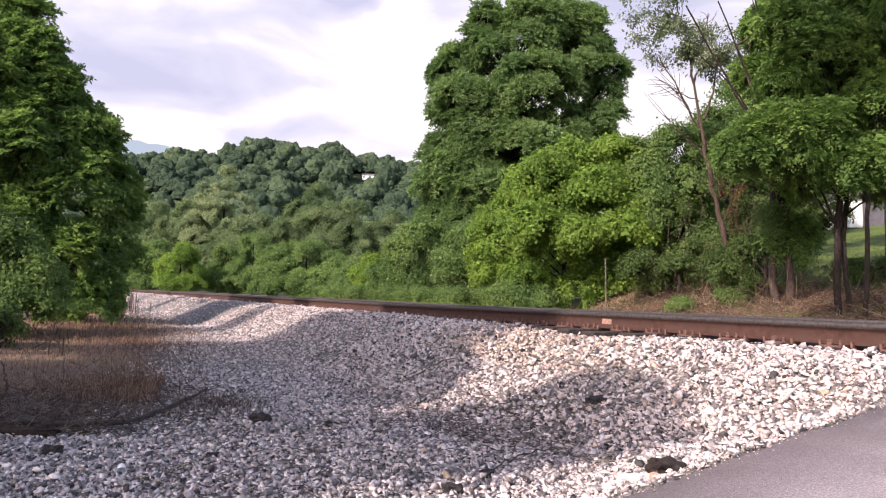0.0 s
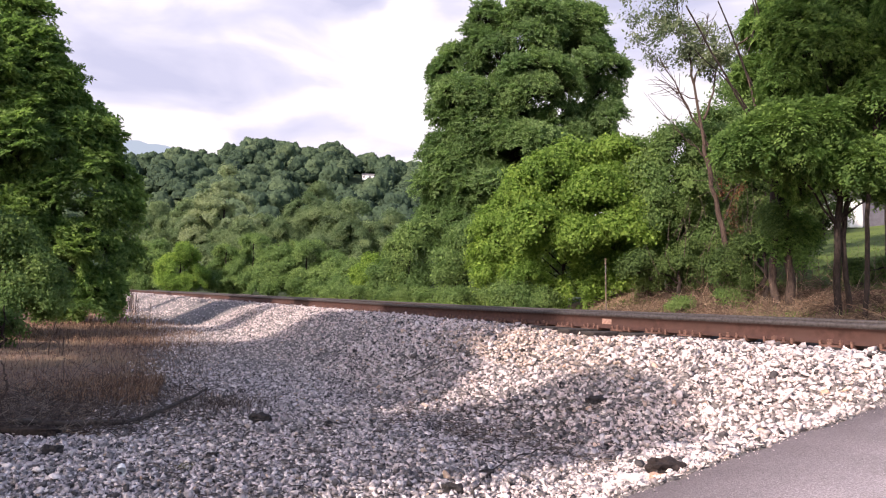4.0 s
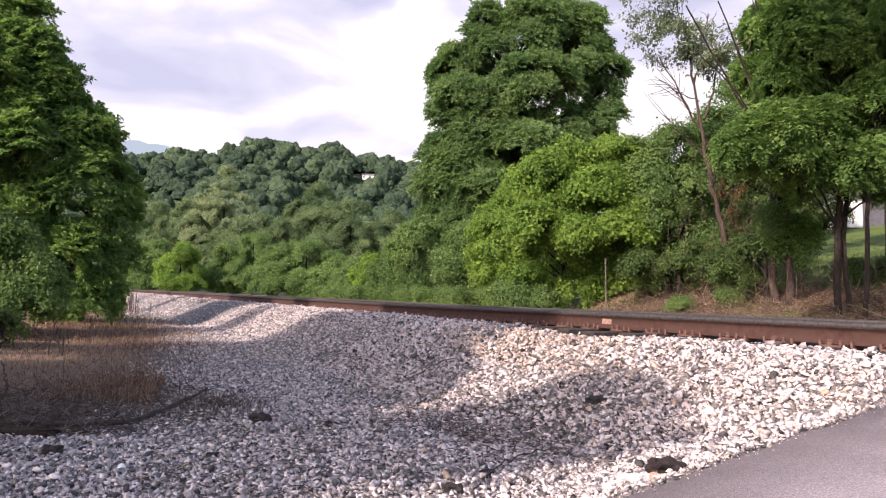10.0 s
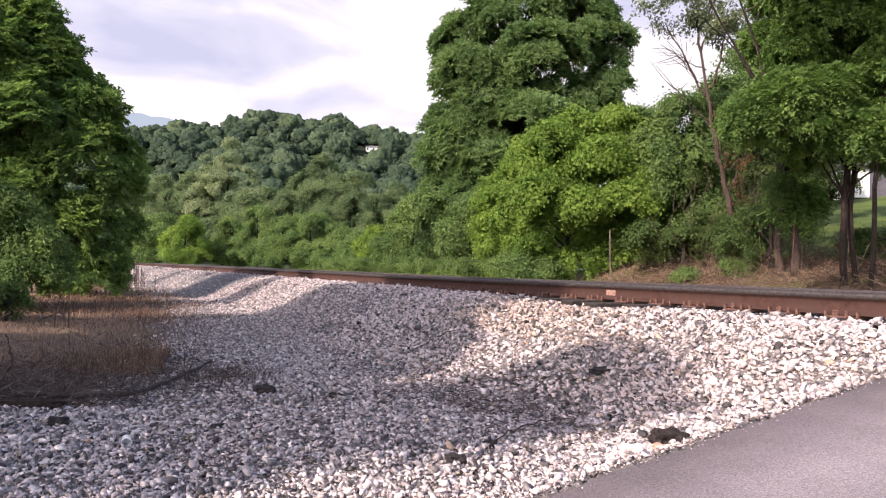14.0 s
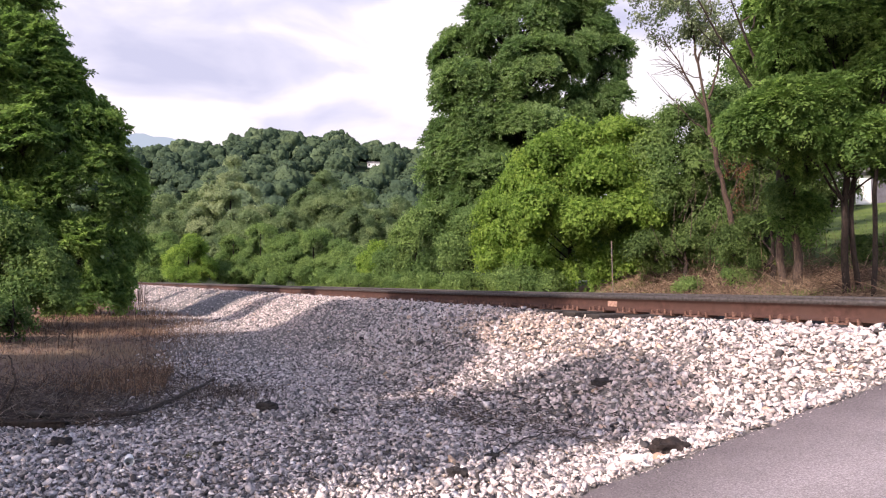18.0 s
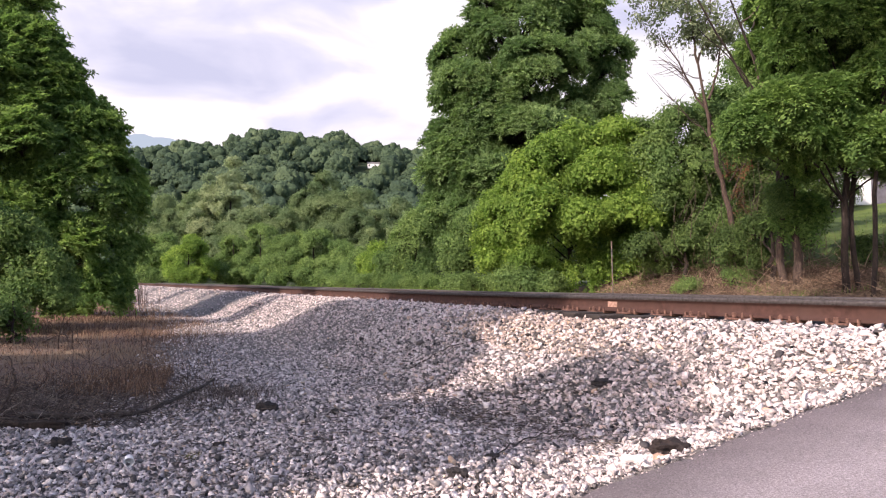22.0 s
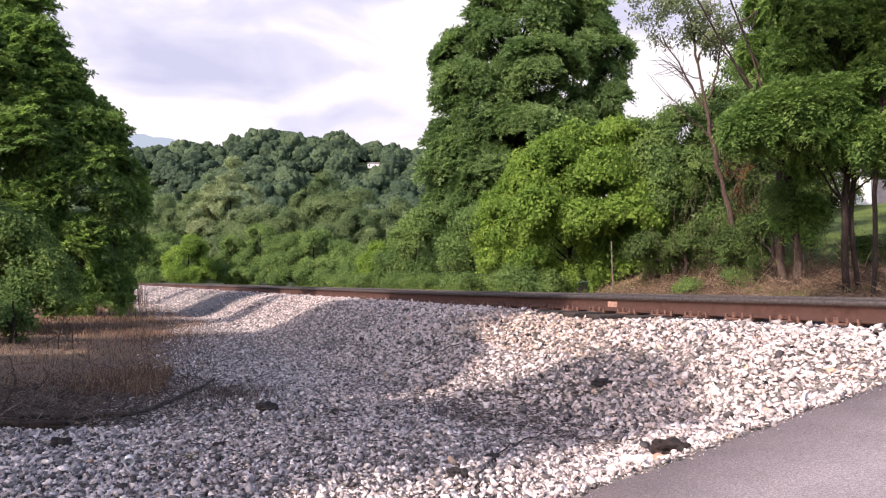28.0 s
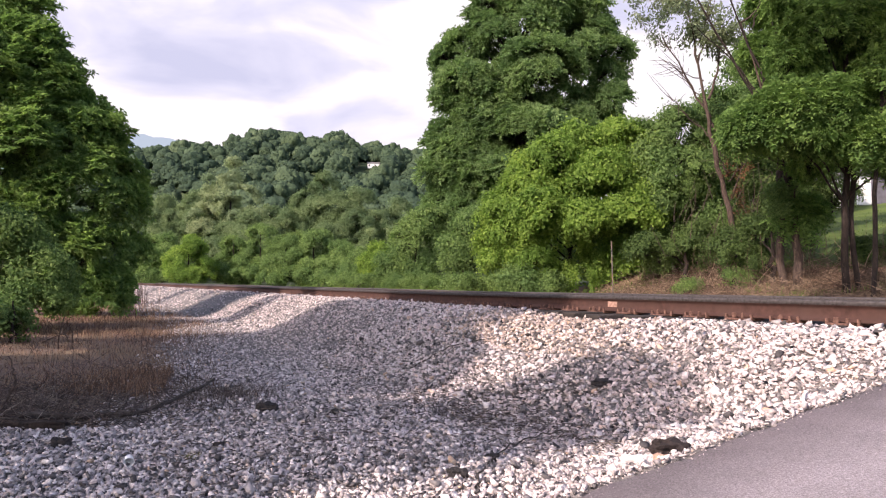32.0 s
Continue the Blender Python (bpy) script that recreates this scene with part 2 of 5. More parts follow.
def hill_z(x, y):
    r = np.hypot(x, y)
    az = np.degrees(np.arctan2(x, y))
    tops = np.interp(az, [-180, -60, -38, -26, -23.7, -21.5, -20.1, -18.2, -16.8, -15.9, -13.8, -11.4, -10.5, -9.5, -8, -7.3, -5.2, -2.5, 1, 5, 15, 60, 180],
                     [30, 40, 76, 82, 84, 90, 94, 92, 98, 102, 103, 105, 102, 105, 104, 97, 96, 92, 84, 72, 40, 40, 30])
    lift = smooth(r, 170, 520)
    return (tops - 9) * lift + 2.0 * waves(x, y, 0.02, 3) * lift


def ground_z(x, y):
    x, y = np.asarray(x, float), np.asarray(y, float)
    s, t = st(x, y)
    ditch = 0.38 + 0.22 * smooth(t, 9, 19) + 0.03 * waves(x, y, 0.9, 1) + 0.06 * smooth(-x - 0.25 * y, 1, 6)
    bank = smooth(s, 3.2 + 0.15 * np.sin(t * 0.5), 5.05)
    shoulder = 1.125 + 0.035 * smooth(t, 7.5, 12) + grade(t) - 0.06 * np.exp(-((t - 6.2) / 0.8) ** 2)
    z = ditch + (shoulder - ditch) * bank
    fill = road_z(s) - 0.02 - 0.30 * np.maximum(t - ROAD_T, 0) - 0.25 * np.maximum(t - ROAD_T - 1.0, 0)
    z = np.maximum(z, np.minimum(fill, 1.06))
    z = np.where((t <= ROAD_T - 0.02) & (t > -5), np.minimum(road_z(s) - 0.08, 1.05), z)
    u = x / np.maximum(y, 0.1)
    beyond = 1.08 + grade(t) + 0.65 * smooth(s, 10.0, 13.2) * smooth(u, 0.1, 0.28) + 0.165 * np.clip(s - 12.6, 0, 40) * smooth(u, 0.3, 0.5) * (y > 0) + 0.04 * waves(x, y, 1.1, 2)
    z = np.where(s > 9.2, np.where(s < 9.8, shoulder + (beyond - shoulder) * (s - 9.2) / 0.6, beyond), z)
    return z + hill_z(x, y)


def ground_sheet():
    front = np.radians(np.arange(-42, 42.1, 0.4))
    rest = np.radians(np.arange(45, 317, 4.0))
    ang = np.concatenate([front, rest])
    rad = np.concatenate([[0.35], 0.35 * 1.03 ** np.arange(1, 318)])
    rad = rad[rad < 4200]
    a, r = np.meshgrid(ang, rad)
    x, y = r * np.sin(a), r * np.cos(a)
    z = ground_z(x, y)
    v = np.stack([x, y, z], -1).reshape(-1, 3)
    n, m = len(rad), len(ang)
    i, j = np.meshgrid(np.arange(n - 1), np.arange(m), indexing="ij")
    q = np.stack([i * m + j, i * m + (j + 1) % m, (i + 1) * m + (j + 1) % m, (i + 1) * m + j], -1).reshape(-1, 4)
    c = v[q].mean(1)
    s, t = st(c[:, 0], c[:, 1])
    mat = np.zeros(len(c), int)
    mat[(s < 4.2) & (c[:, 0] < grass_edge(c[:, 1]) - 0.4 + 0.3 * waves(c[:, 0], c[:, 1], 2.6, 6))] = 1
    mat[s > 9.4] = 4
    mat[(s > 12.9 + 0.25 * waves(c[:, 0], c[:, 1], 1.3, 5)) & (c[:, 0] > 0.45 * c[:, 1])] = 2
    mat[(c[:, 0] < 0.42 * c[:, 1]) & (s > 12.8)] = 3
    mat[np.hypot(c[:, 0], c[:, 1]) > 90] = 3
    ob = new("ground", mesh_of("ground", v, q[:, ::-1], [SOIL, DRY, LAWN, WOODFLOOR, BANK], True, mat))
    tagged(ob, "gravel ditch, dry verge and wooded hills", "ground", kind="structure")
    return ob


ground_sheet()


def road():
    """The asphalt lane that climbs to the crossing, a slab with a worn edge."""
    rng = np.random.default_rng(5)
    s = np.concatenate([np.arange(-24, 0, 1.0), np.arange(0, 5.15, 0.1)])
    rows = np.array([-3.2, -1.5, 0.0, 1.0, 1.9, 2.3, 2.43, 2.47, 2.49])
    drop = np.array([0, 0, 0, 0, 0, 0.004, 0.012, 0.03, 0.14])
    v = []
    for k in s:
        jit = 0.018 * np.sin(k * 9) + rng.normal(0, 0.012)
        for t, d in zip(rows, drop):
            tt = t + (jit if t > 2.25 else 0)
            x, y = xy(k, tt)
            v.append((x, y, float(road_z(np.array(k))) - d))
    n, m = len(s), len(rows)
    i, j = np.meshgrid(np.arange(n - 1), np.arange(m - 1), indexing="ij")
    q = np.stack([i * m + j, (i + 1) * m + j, (i + 1) * m + j + 1, i * m + j + 1], -1).reshape(-1, 4)
    ob = new("road", mesh_of("road", v, q, ASPHALT, True))
    tagged(ob, "worn grey asphalt lane climbing to the railway", "road", kind="structure")


road()

# ---- railway track ----
TRACK_YAW = math.degrees(math.atan2(ALONG[1], ALONG[0])) - 90


def track_pose(s, t, z, turn=0.0):
    x, y = xy(s, t)
    return pose(x, y, z + float(grade(t)), 0, 0, TRACK_YAW + turn)


def rail_mesh():
    """Tee rail: 186 mm high, in its own space along y, with base at z = 0."""
    half = [(0.076, 0.0), (0.076, 0.011), (0.03, 0.024), (0.0095, 0.05), (0.0085, 0.1), (0.012, 0.128), (0.036, 0.14), (0.037, 0.172), (0.03, 0.184), (0.0, 0.186)]
    prof = half + [(-x, z) for x, z in half[-2::-1]]
    ys = np.arange(-8, 112, 2.0)
    m = len(prof)
    v = np.array([[(x + 0.004 * math.sin(y * 0.7), y, z + float(grade(y)) + 0.004 * math.sin(y * 0.45)) for x, z in prof] for y in ys]).reshape(-1, 3)
    i, j = np.meshgrid(np.arange(len(ys) - 1), np.arange(m), indexing="ij")
    q = np.stack([i * m + j, i * m + (j + 1) % m, (i + 1) * m + (j + 1) % m, (i + 1) * m + j], -1).reshape(-1, 4)
    idx = np.where((j.ravel() >= 6) & (j.ravel() <= 11), 1, 0)
    return mesh_of("rail", v, q, [RUST, HEAD], False, idx)


def railway():
    rng = np.random.default_rng(11)
    track = thing("railway_track", (0, 0, 0), "single railway track with rusty rails on wooden ties", "railway track")
    rm = rail_mesh()
    base = RAIL_TOP - 0.186
    for k in range(2):
        part("rail", rm, track, track_pose(RAIL_S + 0.037 + k * GAUGE, 0, base), "rusty steel rail with a worn grey head")
    tie_me = box_mesh("tie", 2.6, 0.225, 0.17, TIE, 0.012)
    plate_me = box_mesh("tie_plate", 0.34, 0.19, 0.018, PLATE, 0.004)
    spike_me = box_mesh("spike", 0.03, 0.022, 0.05, PLATE, 0.006)
    bm = bmesh.new()
    for x, z, sx, sz in ((0.0, -0.012, 0.18, 0.02), (-0.085, 0.01, 0.022, 0.05), (0.08, 0.008, 0.022, 0.04)):
        g = bmesh.ops.create_cube(bm, size=1)["verts"]
        bmesh.ops.scale(bm, vec=(sx, 0.022, sz), verts=g)
        bmesh.ops.translate(bm, vec=(x, 0, z), verts=g)
    anchor_me = bm_mesh("rail_anchor", bm, PLATE)
    mid = RAIL_S + 0.037 + GAUGE / 2
    for i in range(-8, 130):
        t = i * 0.505 + rng.normal(0, 0.015)
        yaw = rng.normal(0, 1.2)
        part("tie", tie_me, track, track_pose(mid + rng.normal(0, 0.03), t, base - 0.018 - 0.085 + rng.normal(0, 0.004), yaw))
        if t > 34:
            continue
        for k in range(2):
            s = RAIL_S + 0.037 + k * GAUGE
            part("tie_plate", plate_me, track, track_pose(s, t, base - 0.0085, yaw))
            if k == 0 and t < 24:
                for ds, dt in ((-0.088, -0.05), (-0.088, 0.055), (-0.14, 0.0)):
                    part("spike", spike_me, track, track_pose(s + ds, t + dt, base + 0.022 + rng.normal(0, 0.006), rng.normal(0, 10)))
                for dt in (-0.135, 0.135):
                    part("rail_anchor", anchor_me, track, track_pose(s, t + dt + rng.normal(0, 0.008), base + 0.001))
    mark = box_mesh("paint_mark", 0.002, 0.16, 0.075, two_scale("chalk_mark", (0.2, 0.11, 0.085), (0.42, 0.27, 0.21), 30, 6, 0.9, 0.1), 0)
    part("paint_mark", mark, track, track_pose(RAIL_S + 0.037 - 0.0125, 6.39, base + 0.088), "faded pale paint mark on the web")


railway()

# ---- foliage ----


def with_stems(name, v, tri, mat, starts, ends, width):
    """Leaves together with the thin stems that carry them from the middle of the bough."""
    n = len(ends)
    d = ends - starts
    side = np.cross(d, [0.3, 0.2, 1.0])
    side *= width * 0.5 / (np.linalg.norm(side, axis=1)[:, None] + 1e-6)
    sv = np.stack([starts - side, starts + side, ends], 1).reshape(-1, 3)
    st3 = np.arange(n * 3).reshape(-1, 3) + len(v)
    return mesh_of(name, np.concatenate([v, sv]), np.concatenate([tri, st3]), [mat, BARK], False, np.concatenate([np.zeros(len(tri), int), np.ones(n, int)]))


def frond_mesh(name, mat, fronds, radius, length, pairs, leaf, seed, droop=0.35, up=0.35, wide=0.36, hang=0.7, jitter=0.3):
    """A bough of compound leaves: every frond is a midrib with pairs of leaflets, each folded along its rib."""
    rng = np.random.default_rng(seed)
    d = rng.normal(size=(fronds, 3))
    d /= np.linalg.norm(d, axis=1)[:, None]
    d[:, 2] = np.abs(d[:, 2]) * 0.9 - 0.25
    p = d * radius * rng.uniform(0.25, 0.85, (fronds, 1))
    w = d + [0, 0, up] + rng.normal(0, 0.35, (fronds, 3))
    w /= np.linalg.norm(w, axis=1)[:, None]
    ln = length * rng.uniform(0.7, 1.25, fronds)
    k = np.linspace(0.2, 1, pairs)
    rib = p[:, None] + w[:, None] * (ln[:, None] * k)[..., None]
    rib[..., 2] -= (droop * ln[:, None] * k ** 2)
    side = np.cross(w, [0, 0, 1.0])
    side /= np.linalg.norm(side, axis=1)[:, None] + 1e-6
    lf = leaf * (0.75 + 0.5 * np.sin(k * 2.6))[None, :] * rng.uniform(0.8, 1.2, (fronds, pairs))
    vs = []
    for sgn in (-1, 1):
        dirn = side[:, None] * sgn * 0.85 + w[:, None] * 0.5 + [0, 0, -hang] + rng.normal(0, jitter, (fronds, pairs, 3))
        dirn /= np.linalg.norm(dirn, axis=2)[..., None]
        across = np.cross(dirn, np.cross(w, side)[:, None] + rng.normal(0, 1.6 * jitter, (fronds, pairs, 3)))
        across /= np.linalg.norm(across, axis=2)[..., None] + 1e-6
        tip = rib + dirn * lf[..., None]
        midp = rib + dirn * lf[..., None] * 0.42
        fold = np.array([0, 0, 0.12]) * lf[..., None]
        vs.append(np.stack([rib, midp + across * (wide * 0.5 * lf)[..., None] + fold, tip, midp - across * (wide * 0.5 * lf)[..., None] + fold], 2))
    v = np.concatenate(vs).reshape(-1, 3)
    n = len(v) // 4
    b = np.arange(n)[:, None] * 4
    tri = np.concatenate([b + [0, 1, 2], b + [0, 2, 3]])
    return with_stems(name, v, tri, mat, p * 0.0 - [0, 0, 0.2 * radius], rib[:, -1], 0.012)


def leaf_mesh(name, mat, count, radius, leaf, seed, wide=0.75, flat=0.75, hollow=0.3):
    """A bough of simple leaves round short shoots, with gaps between the shoots."""
    rng = np.random.default_rng(seed)
    shoots = max(6, count // 22)
    d = rng.normal(size=(shoots, 3))
    d /= np.linalg.norm(d, axis=1)[:, None]
    d[:, 2] = np.abs(d[:, 2]) - 0.3
    c = d * radius * rng.uniform(hollow, 1.0, (shoots, 1)) * [1, 1, flat]
    pick = rng.integers(0, shoots, count)
    p = c[pick] + rng.normal(0, radius * 0.16, (count, 3))
    out = d[pick] * 0.8 + [0, 0, 0.42] + rng.normal(0, 0.45, (count, 3))
    out /= np.linalg.norm(out, axis=1)[:, None]
    dirn = np.cross(out, rng.normal(size=(count, 3)))
    dirn /= np.linalg.norm(dirn, axis=1)[:, None]
    dirn[:, 2] -= 0.35
    across = np.cross(out, dirn)
    across /= np.linalg.norm(across, axis=1)[:, None]
    lf = (leaf * rng.uniform(0.6, 1.3, count))[:, None]
    fold = out * lf * 0.1
    v = np.stack([p, p + dirn * lf * 0.45 + across * lf * wide * 0.5 + fold, p + dirn * lf, p + dirn * lf * 0.45 - across * lf * wide * 0.5 + fold], 1).reshape(-1, 3)
    b = np.arange(count)[:, None] * 4
    return with_stems(name, v, np.concatenate([b + [0, 1, 2], b + [0, 2, 3]]), mat, c * 0.0 - [0, 0, 0.3 * radius], c * 1.05, 0.02 * radius)


KIT = {
    "walnut": [frond_mesh("bough", LEAF["walnut"], 76, 0.75, 0.5, 7, 0.165, 20 + k, 0.25, 0.4, 0.4, 0.22, 0.3) for k in range(3)],
    "big": [frond_mesh("bough", LEAF["big"], 110, 0.95, 0.62, 7, 0.18, 30 + k, 0.25, 0.4, 0.46, 0.2, 0.32) for k in range(3)],
    "shade": [frond_mesh("bough", LEAF["big"], 40, 0.9, 0.85, 5, 0.38, 35 + k, 0.4) for k in range(2)],
    "frond": [frond_mesh("bough", LEAF["frond"], 90, 0.56, 0.46, 8, 0.1, 40 + k, 0.55, 0.15, 0.48, 0.25, 0.28) for k in range(3)],
    "bright": [leaf_mesh("bough", LEAF["bright"], 900, 0.75, 0.115, 50 + k) for k in range(3)],
    "mid": [leaf_mesh("bough", LEAF["mid"], 820, 0.75, 0.115, 60 + k, 0.6) for k in range(3)],
    "silver": [leaf_mesh("bough", LEAF["silver"], 240, 0.6, 0.1, 70 + k, 0.55, 1.0, 0.1) for k in range(2)],
    "olive": [leaf_mesh("bough", LEAF["olive"], 1000, 1.3, 0.21, 80 + k, 0.6) for k in range(3)],
    "pale": [leaf_mesh("bough", LEAF["pale"], 800, 1.2, 0.19, 85 + k, 0.7) for k in range(3)],
    "brown": [leaf_mesh("bough", LEAF["brown"], 130, 0.5, 0.09, 75 + k, 0.55, 1.2, 0.1) for k in range(2)],
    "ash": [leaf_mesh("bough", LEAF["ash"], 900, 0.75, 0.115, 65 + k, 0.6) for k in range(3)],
    "bushy": [leaf_mesh("bough", LEAF["bright"], 1000, 1.2, 0.17, 95 + k, 0.65) for k in range(2)],
    "far": [leaf_mesh("bough", LEAF["mid"], 1000, 1.2, 0.19, 90 + k, 0.65) for k in range(3)],
}
REACH = {"walnut": 1.0, "big": 1.3, "shade": 1.3, "frond": 0.9, "bright": 0.8, "mid": 0.8, "ash": 0.8, "silver": 0.6, "olive": 1.3, "pale": 1.2, "bushy": 1.2, "far": 1.2}
SWAY = []


def tree(name, at, label, category, trunk, lobes, kit, count, size, seed, group="", bark=BARK, sway=0, radii=(0.16, 0.05), limb=0.05, inner=0.62, limbs=True):
    """A tree: trunk path, limbs to the lobes of its crown, and boughs of leaves over each lobe.
    trunk and lobes are in the tree's own space; a lobe is (x, y, z, rx, ry, rz)."""
    rng = np.random.default_rng(seed)
    top = thing(name, at, label, category, group)
    path = bent(trunk, 12, 0.02, rng)
    part("trunk", mesh_of("trunk", *tube(path, radii, 10, rng, 0.07), bark, True), top)
    lobes = np.asarray(lobes, float)
    area = (lobes[:, 3] * lobes[:, 4] + lobes[:, 3] * lobes[:, 5] + lobes[:, 4] * lobes[:, 5])
    share = np.maximum(2, np.round(count * area / area.sum())).astype(int)
    for (x, y, z, rx, ry, rz), n in zip(lobes, share):
        if limbs:
            k = np.argmin(np.abs(path[:, 2] - max(path[1, 2], 0.6 * z, z - 0.9 * np.hypot(x, y) - 0.3)))
            start = path[k]
            way = np.array([x, y, z]) - start
            lp = bent([start, start + way * 0.5 + [0, 0, 0.12 * np.linalg.norm(way)], start + way], 8, 0.03, rng)
            part("limb", mesh_of("limb", *tube(lp, (limb, limb * 0.25), 6, rng, 0.1), bark, True), top)
        cut = 0.55 * size * REACH[kit]
        rx, ry, rz = (max(0.35 * r, r - cut) for r in (rx, ry, rz))
        ph = rng.uniform(0, 2 * np.pi, n)
        cz = rng.uniform(-0.85, 1, n)
        rr = inner + (1.02 - inner) * rng.uniform(0, 1, n) ** 0.5
        q = np.sqrt(1 - cz ** 2)
        for i in range(n):
            o = Vector((q[i] * math.cos(ph[i]), q[i] * math.sin(ph[i]), cz[i]))
            c = Vector((x + o.x * rx * rr[i], y + o.y * ry * rr[i], z + o.z * rz * rr[i]))
            lean = (o * 0.8 + Vector((0, 0, 0.75))).normalized()
            m = Matrix.Translation(c) @ lean.to_track_quat("Z", "Y").to_matrix().to_4x4() @ Matrix.Rotation(rng.uniform(0, 6.28), 4, "Z")
            ob = part("bough", KIT[kit][int(rng.integers(len(KIT[kit])))], top, m)
            ob["kind"] = "stuff"
            f = size * rng.uniform(0.75, 1.25)
            ob.scale = (f, f, f * rng.uniform(0.8, 1.0))
            if sway and rng.uniform() < 0.6:
                SWAY.append((ob, m, sway * rng.uniform(0.6, 1.3), rng.uniform(0, 6.28), c.copy()))
    return top


def put(x, y, dz=0.0):
    return (x, y, float(ground_z(np.array([x]), np.array([y]))[0]) + dz)


def leaning(h, dx=0.0, dy=0.0):
    return [(0, 0, -0.2), (dx * 0.3, dy * 0.3, h * 0.4), (dx, dy, h)]


# the tall tree on the ditch side, with the bushes at its foot
tree("walnut_tree", put(-11.75, 18.0), "tall dark green walnut tree at the edge of the dry grass", "tree", leaning(7.2, 0.2),
     [(-0.2, 0, 7.7, 1.3, 1.3, 1.3), (0.2, 0, 8.6, 0.6, 0.7, 0.6), (0.8, -0.1, 7.4, 0.8, 0.9, 0.7), (0.6, -0.1, 6.9, 1.1, 1.2, 0.9), (0.7, 0, 6.0, 1.6, 1.6, 1.2), (1.6, 0, 5.8, 0.9, 1.0, 0.8), (1.4, -0.3, 6.6, 0.6, 0.6, 0.5), (0.75, 0, 8.1, 0.6, 0.6, 0.5), (1.3, -0.1, 7.2, 0.6, 0.7, 0.5), (1.85, 0, 6.3, 0.6, 0.6, 0.5), (0.1, -1.5, 6.9, 0.8, 0.6, 0.7), (-0.4, -1.6, 5.2, 0.9, 0.6, 0.8), (-1.2, 0.9, 6.4, 1.5, 1.5, 1.6), (1.5, 0.2, 4.8, 1.7, 1.7, 1.3), (0.2, -0.8, 4.6, 1.8, 1.3, 1.3), (-0.6, -0.7, 2.9, 1.5, 1.2, 1.3),
      (2.25, 0.3, 3.4, 1.7, 1.6, 1.5), (0.8, -1.0, 2.7, 1.7, 1.2, 1.2), (2.2, 0.2, 2.0, 1.7, 1.6, 1.3), (1.9, 0.1, 0.9, 1.6, 1.4, 0.9), (2.9, -0.4, 0.8, 1.0, 1.0, 0.8), (2.4, -1.0, 1.5, 0.9, 0.7, 0.8), (2.75, 0.2, 4.95, 0.35, 0.35, 0.25), (2.2, 0, 5.0, 0.7, 0.7, 0.6), (0.4, -1.8, 3.6, 1.0, 0.7, 0.9), (1.5, -1.2, 4.4, 0.9, 0.7, 0.8), (1.6, -1.3, 2.4, 0.9, 0.7, 0.8), (0.5, -1.3, 5.9, 0.9, 0.7, 0.8)],
     "walnut", 270, 0.68, 1, sway=1.6, radii=(0.24, 0.06), limb=0.08, inner=0.72)
tree("box_elder_bush", put(-8.2, 13.4), "bright green leafy box elder bush by the dry grass", "bush", leaning(1.8, -0.2),
     [(0.0, 0, 1.2, 1.1, 1.0, 0.75), (-0.5, 0.1, 1.9, 1.0, 0.9, 0.6), (0.4, -0.1, 0.7, 0.8, 0.8, 0.5), (-1.2, 0, 0.8, 0.9, 0.9, 0.8)], "mid", 66, 0.55, 2, sway=1.4, radii=(0.05, 0.02), limb=0.025)
tree("low_bush", put(-7.15, 11.6), "low dark green bush in dry grass", "bush", leaning(0.7),
     [(-0.1, 0, 0.4, 0.5, 0.5, 0.35), (-0.7, 0, 0.5, 0.6, 0.5, 0.45)], "mid", 16, 0.45, 3, sway=1.2, radii=(0.03, 0.01), limb=0.015)
# trees on the same side, whose shade falls across the ditch
SHADERS = [
    (-8.5, 6.0, 5.0, [(0.8, 0.0, 6.6, 2.6, 1.35, 0.9), (2.2, 0.45, 6.6, 1.5, 1.25, 0.8), (-1.3, 0.2, 5.6, 2.3, 1.5, 0.9)], 74),
    (-8.7, 2.6, 5.0, [(2.2, 1.0, 6.6, 2.2, 1.3, 0.8), (0.6, 1.2, 6.4, 2.0, 1.6, 0.8), (-1.0, 0.4, 5.6, 2.4, 1.8, 0.9)], 66),
    (-10.0, -0.8, 5.0, [(2.2, 2.3, 6.5, 1.5, 1.0, 0.6), (2.95, 2.1, 6.5, 0.85, 0.75, 0.5), (-0.2, 0.2, 6.4, 2.4, 2.2, 0.8), (-1.0, 0.3, 5.4, 2.2, 2.0, 0.8), (1.3, -1.5, 6.5, 1.7, 0.85, 0.6), (1.25, -2.2, 6.5, 1.4, 0.6, 0.4)], 62),
    (-8.9, -1.3, 5.0, [(1.65, -0.12, 6.6, 2.45, 1.0, 0.7), (3.15, -0.2, 6.6, 0.7, 0.6, 0.4)], 12),
]
for k, (x, y, h, lobes, count) in enumerate(SHADERS):
    tree("shade_tree", put(x, y), "broad leafy roadside tree", "tree", leaning(h), lobes, "shade", int(count * 1.2), 0.7, 100 + k, group="roadside trees", radii=(0.2, 0.06), limb=0.07, inner=0.3, sway=1.5)

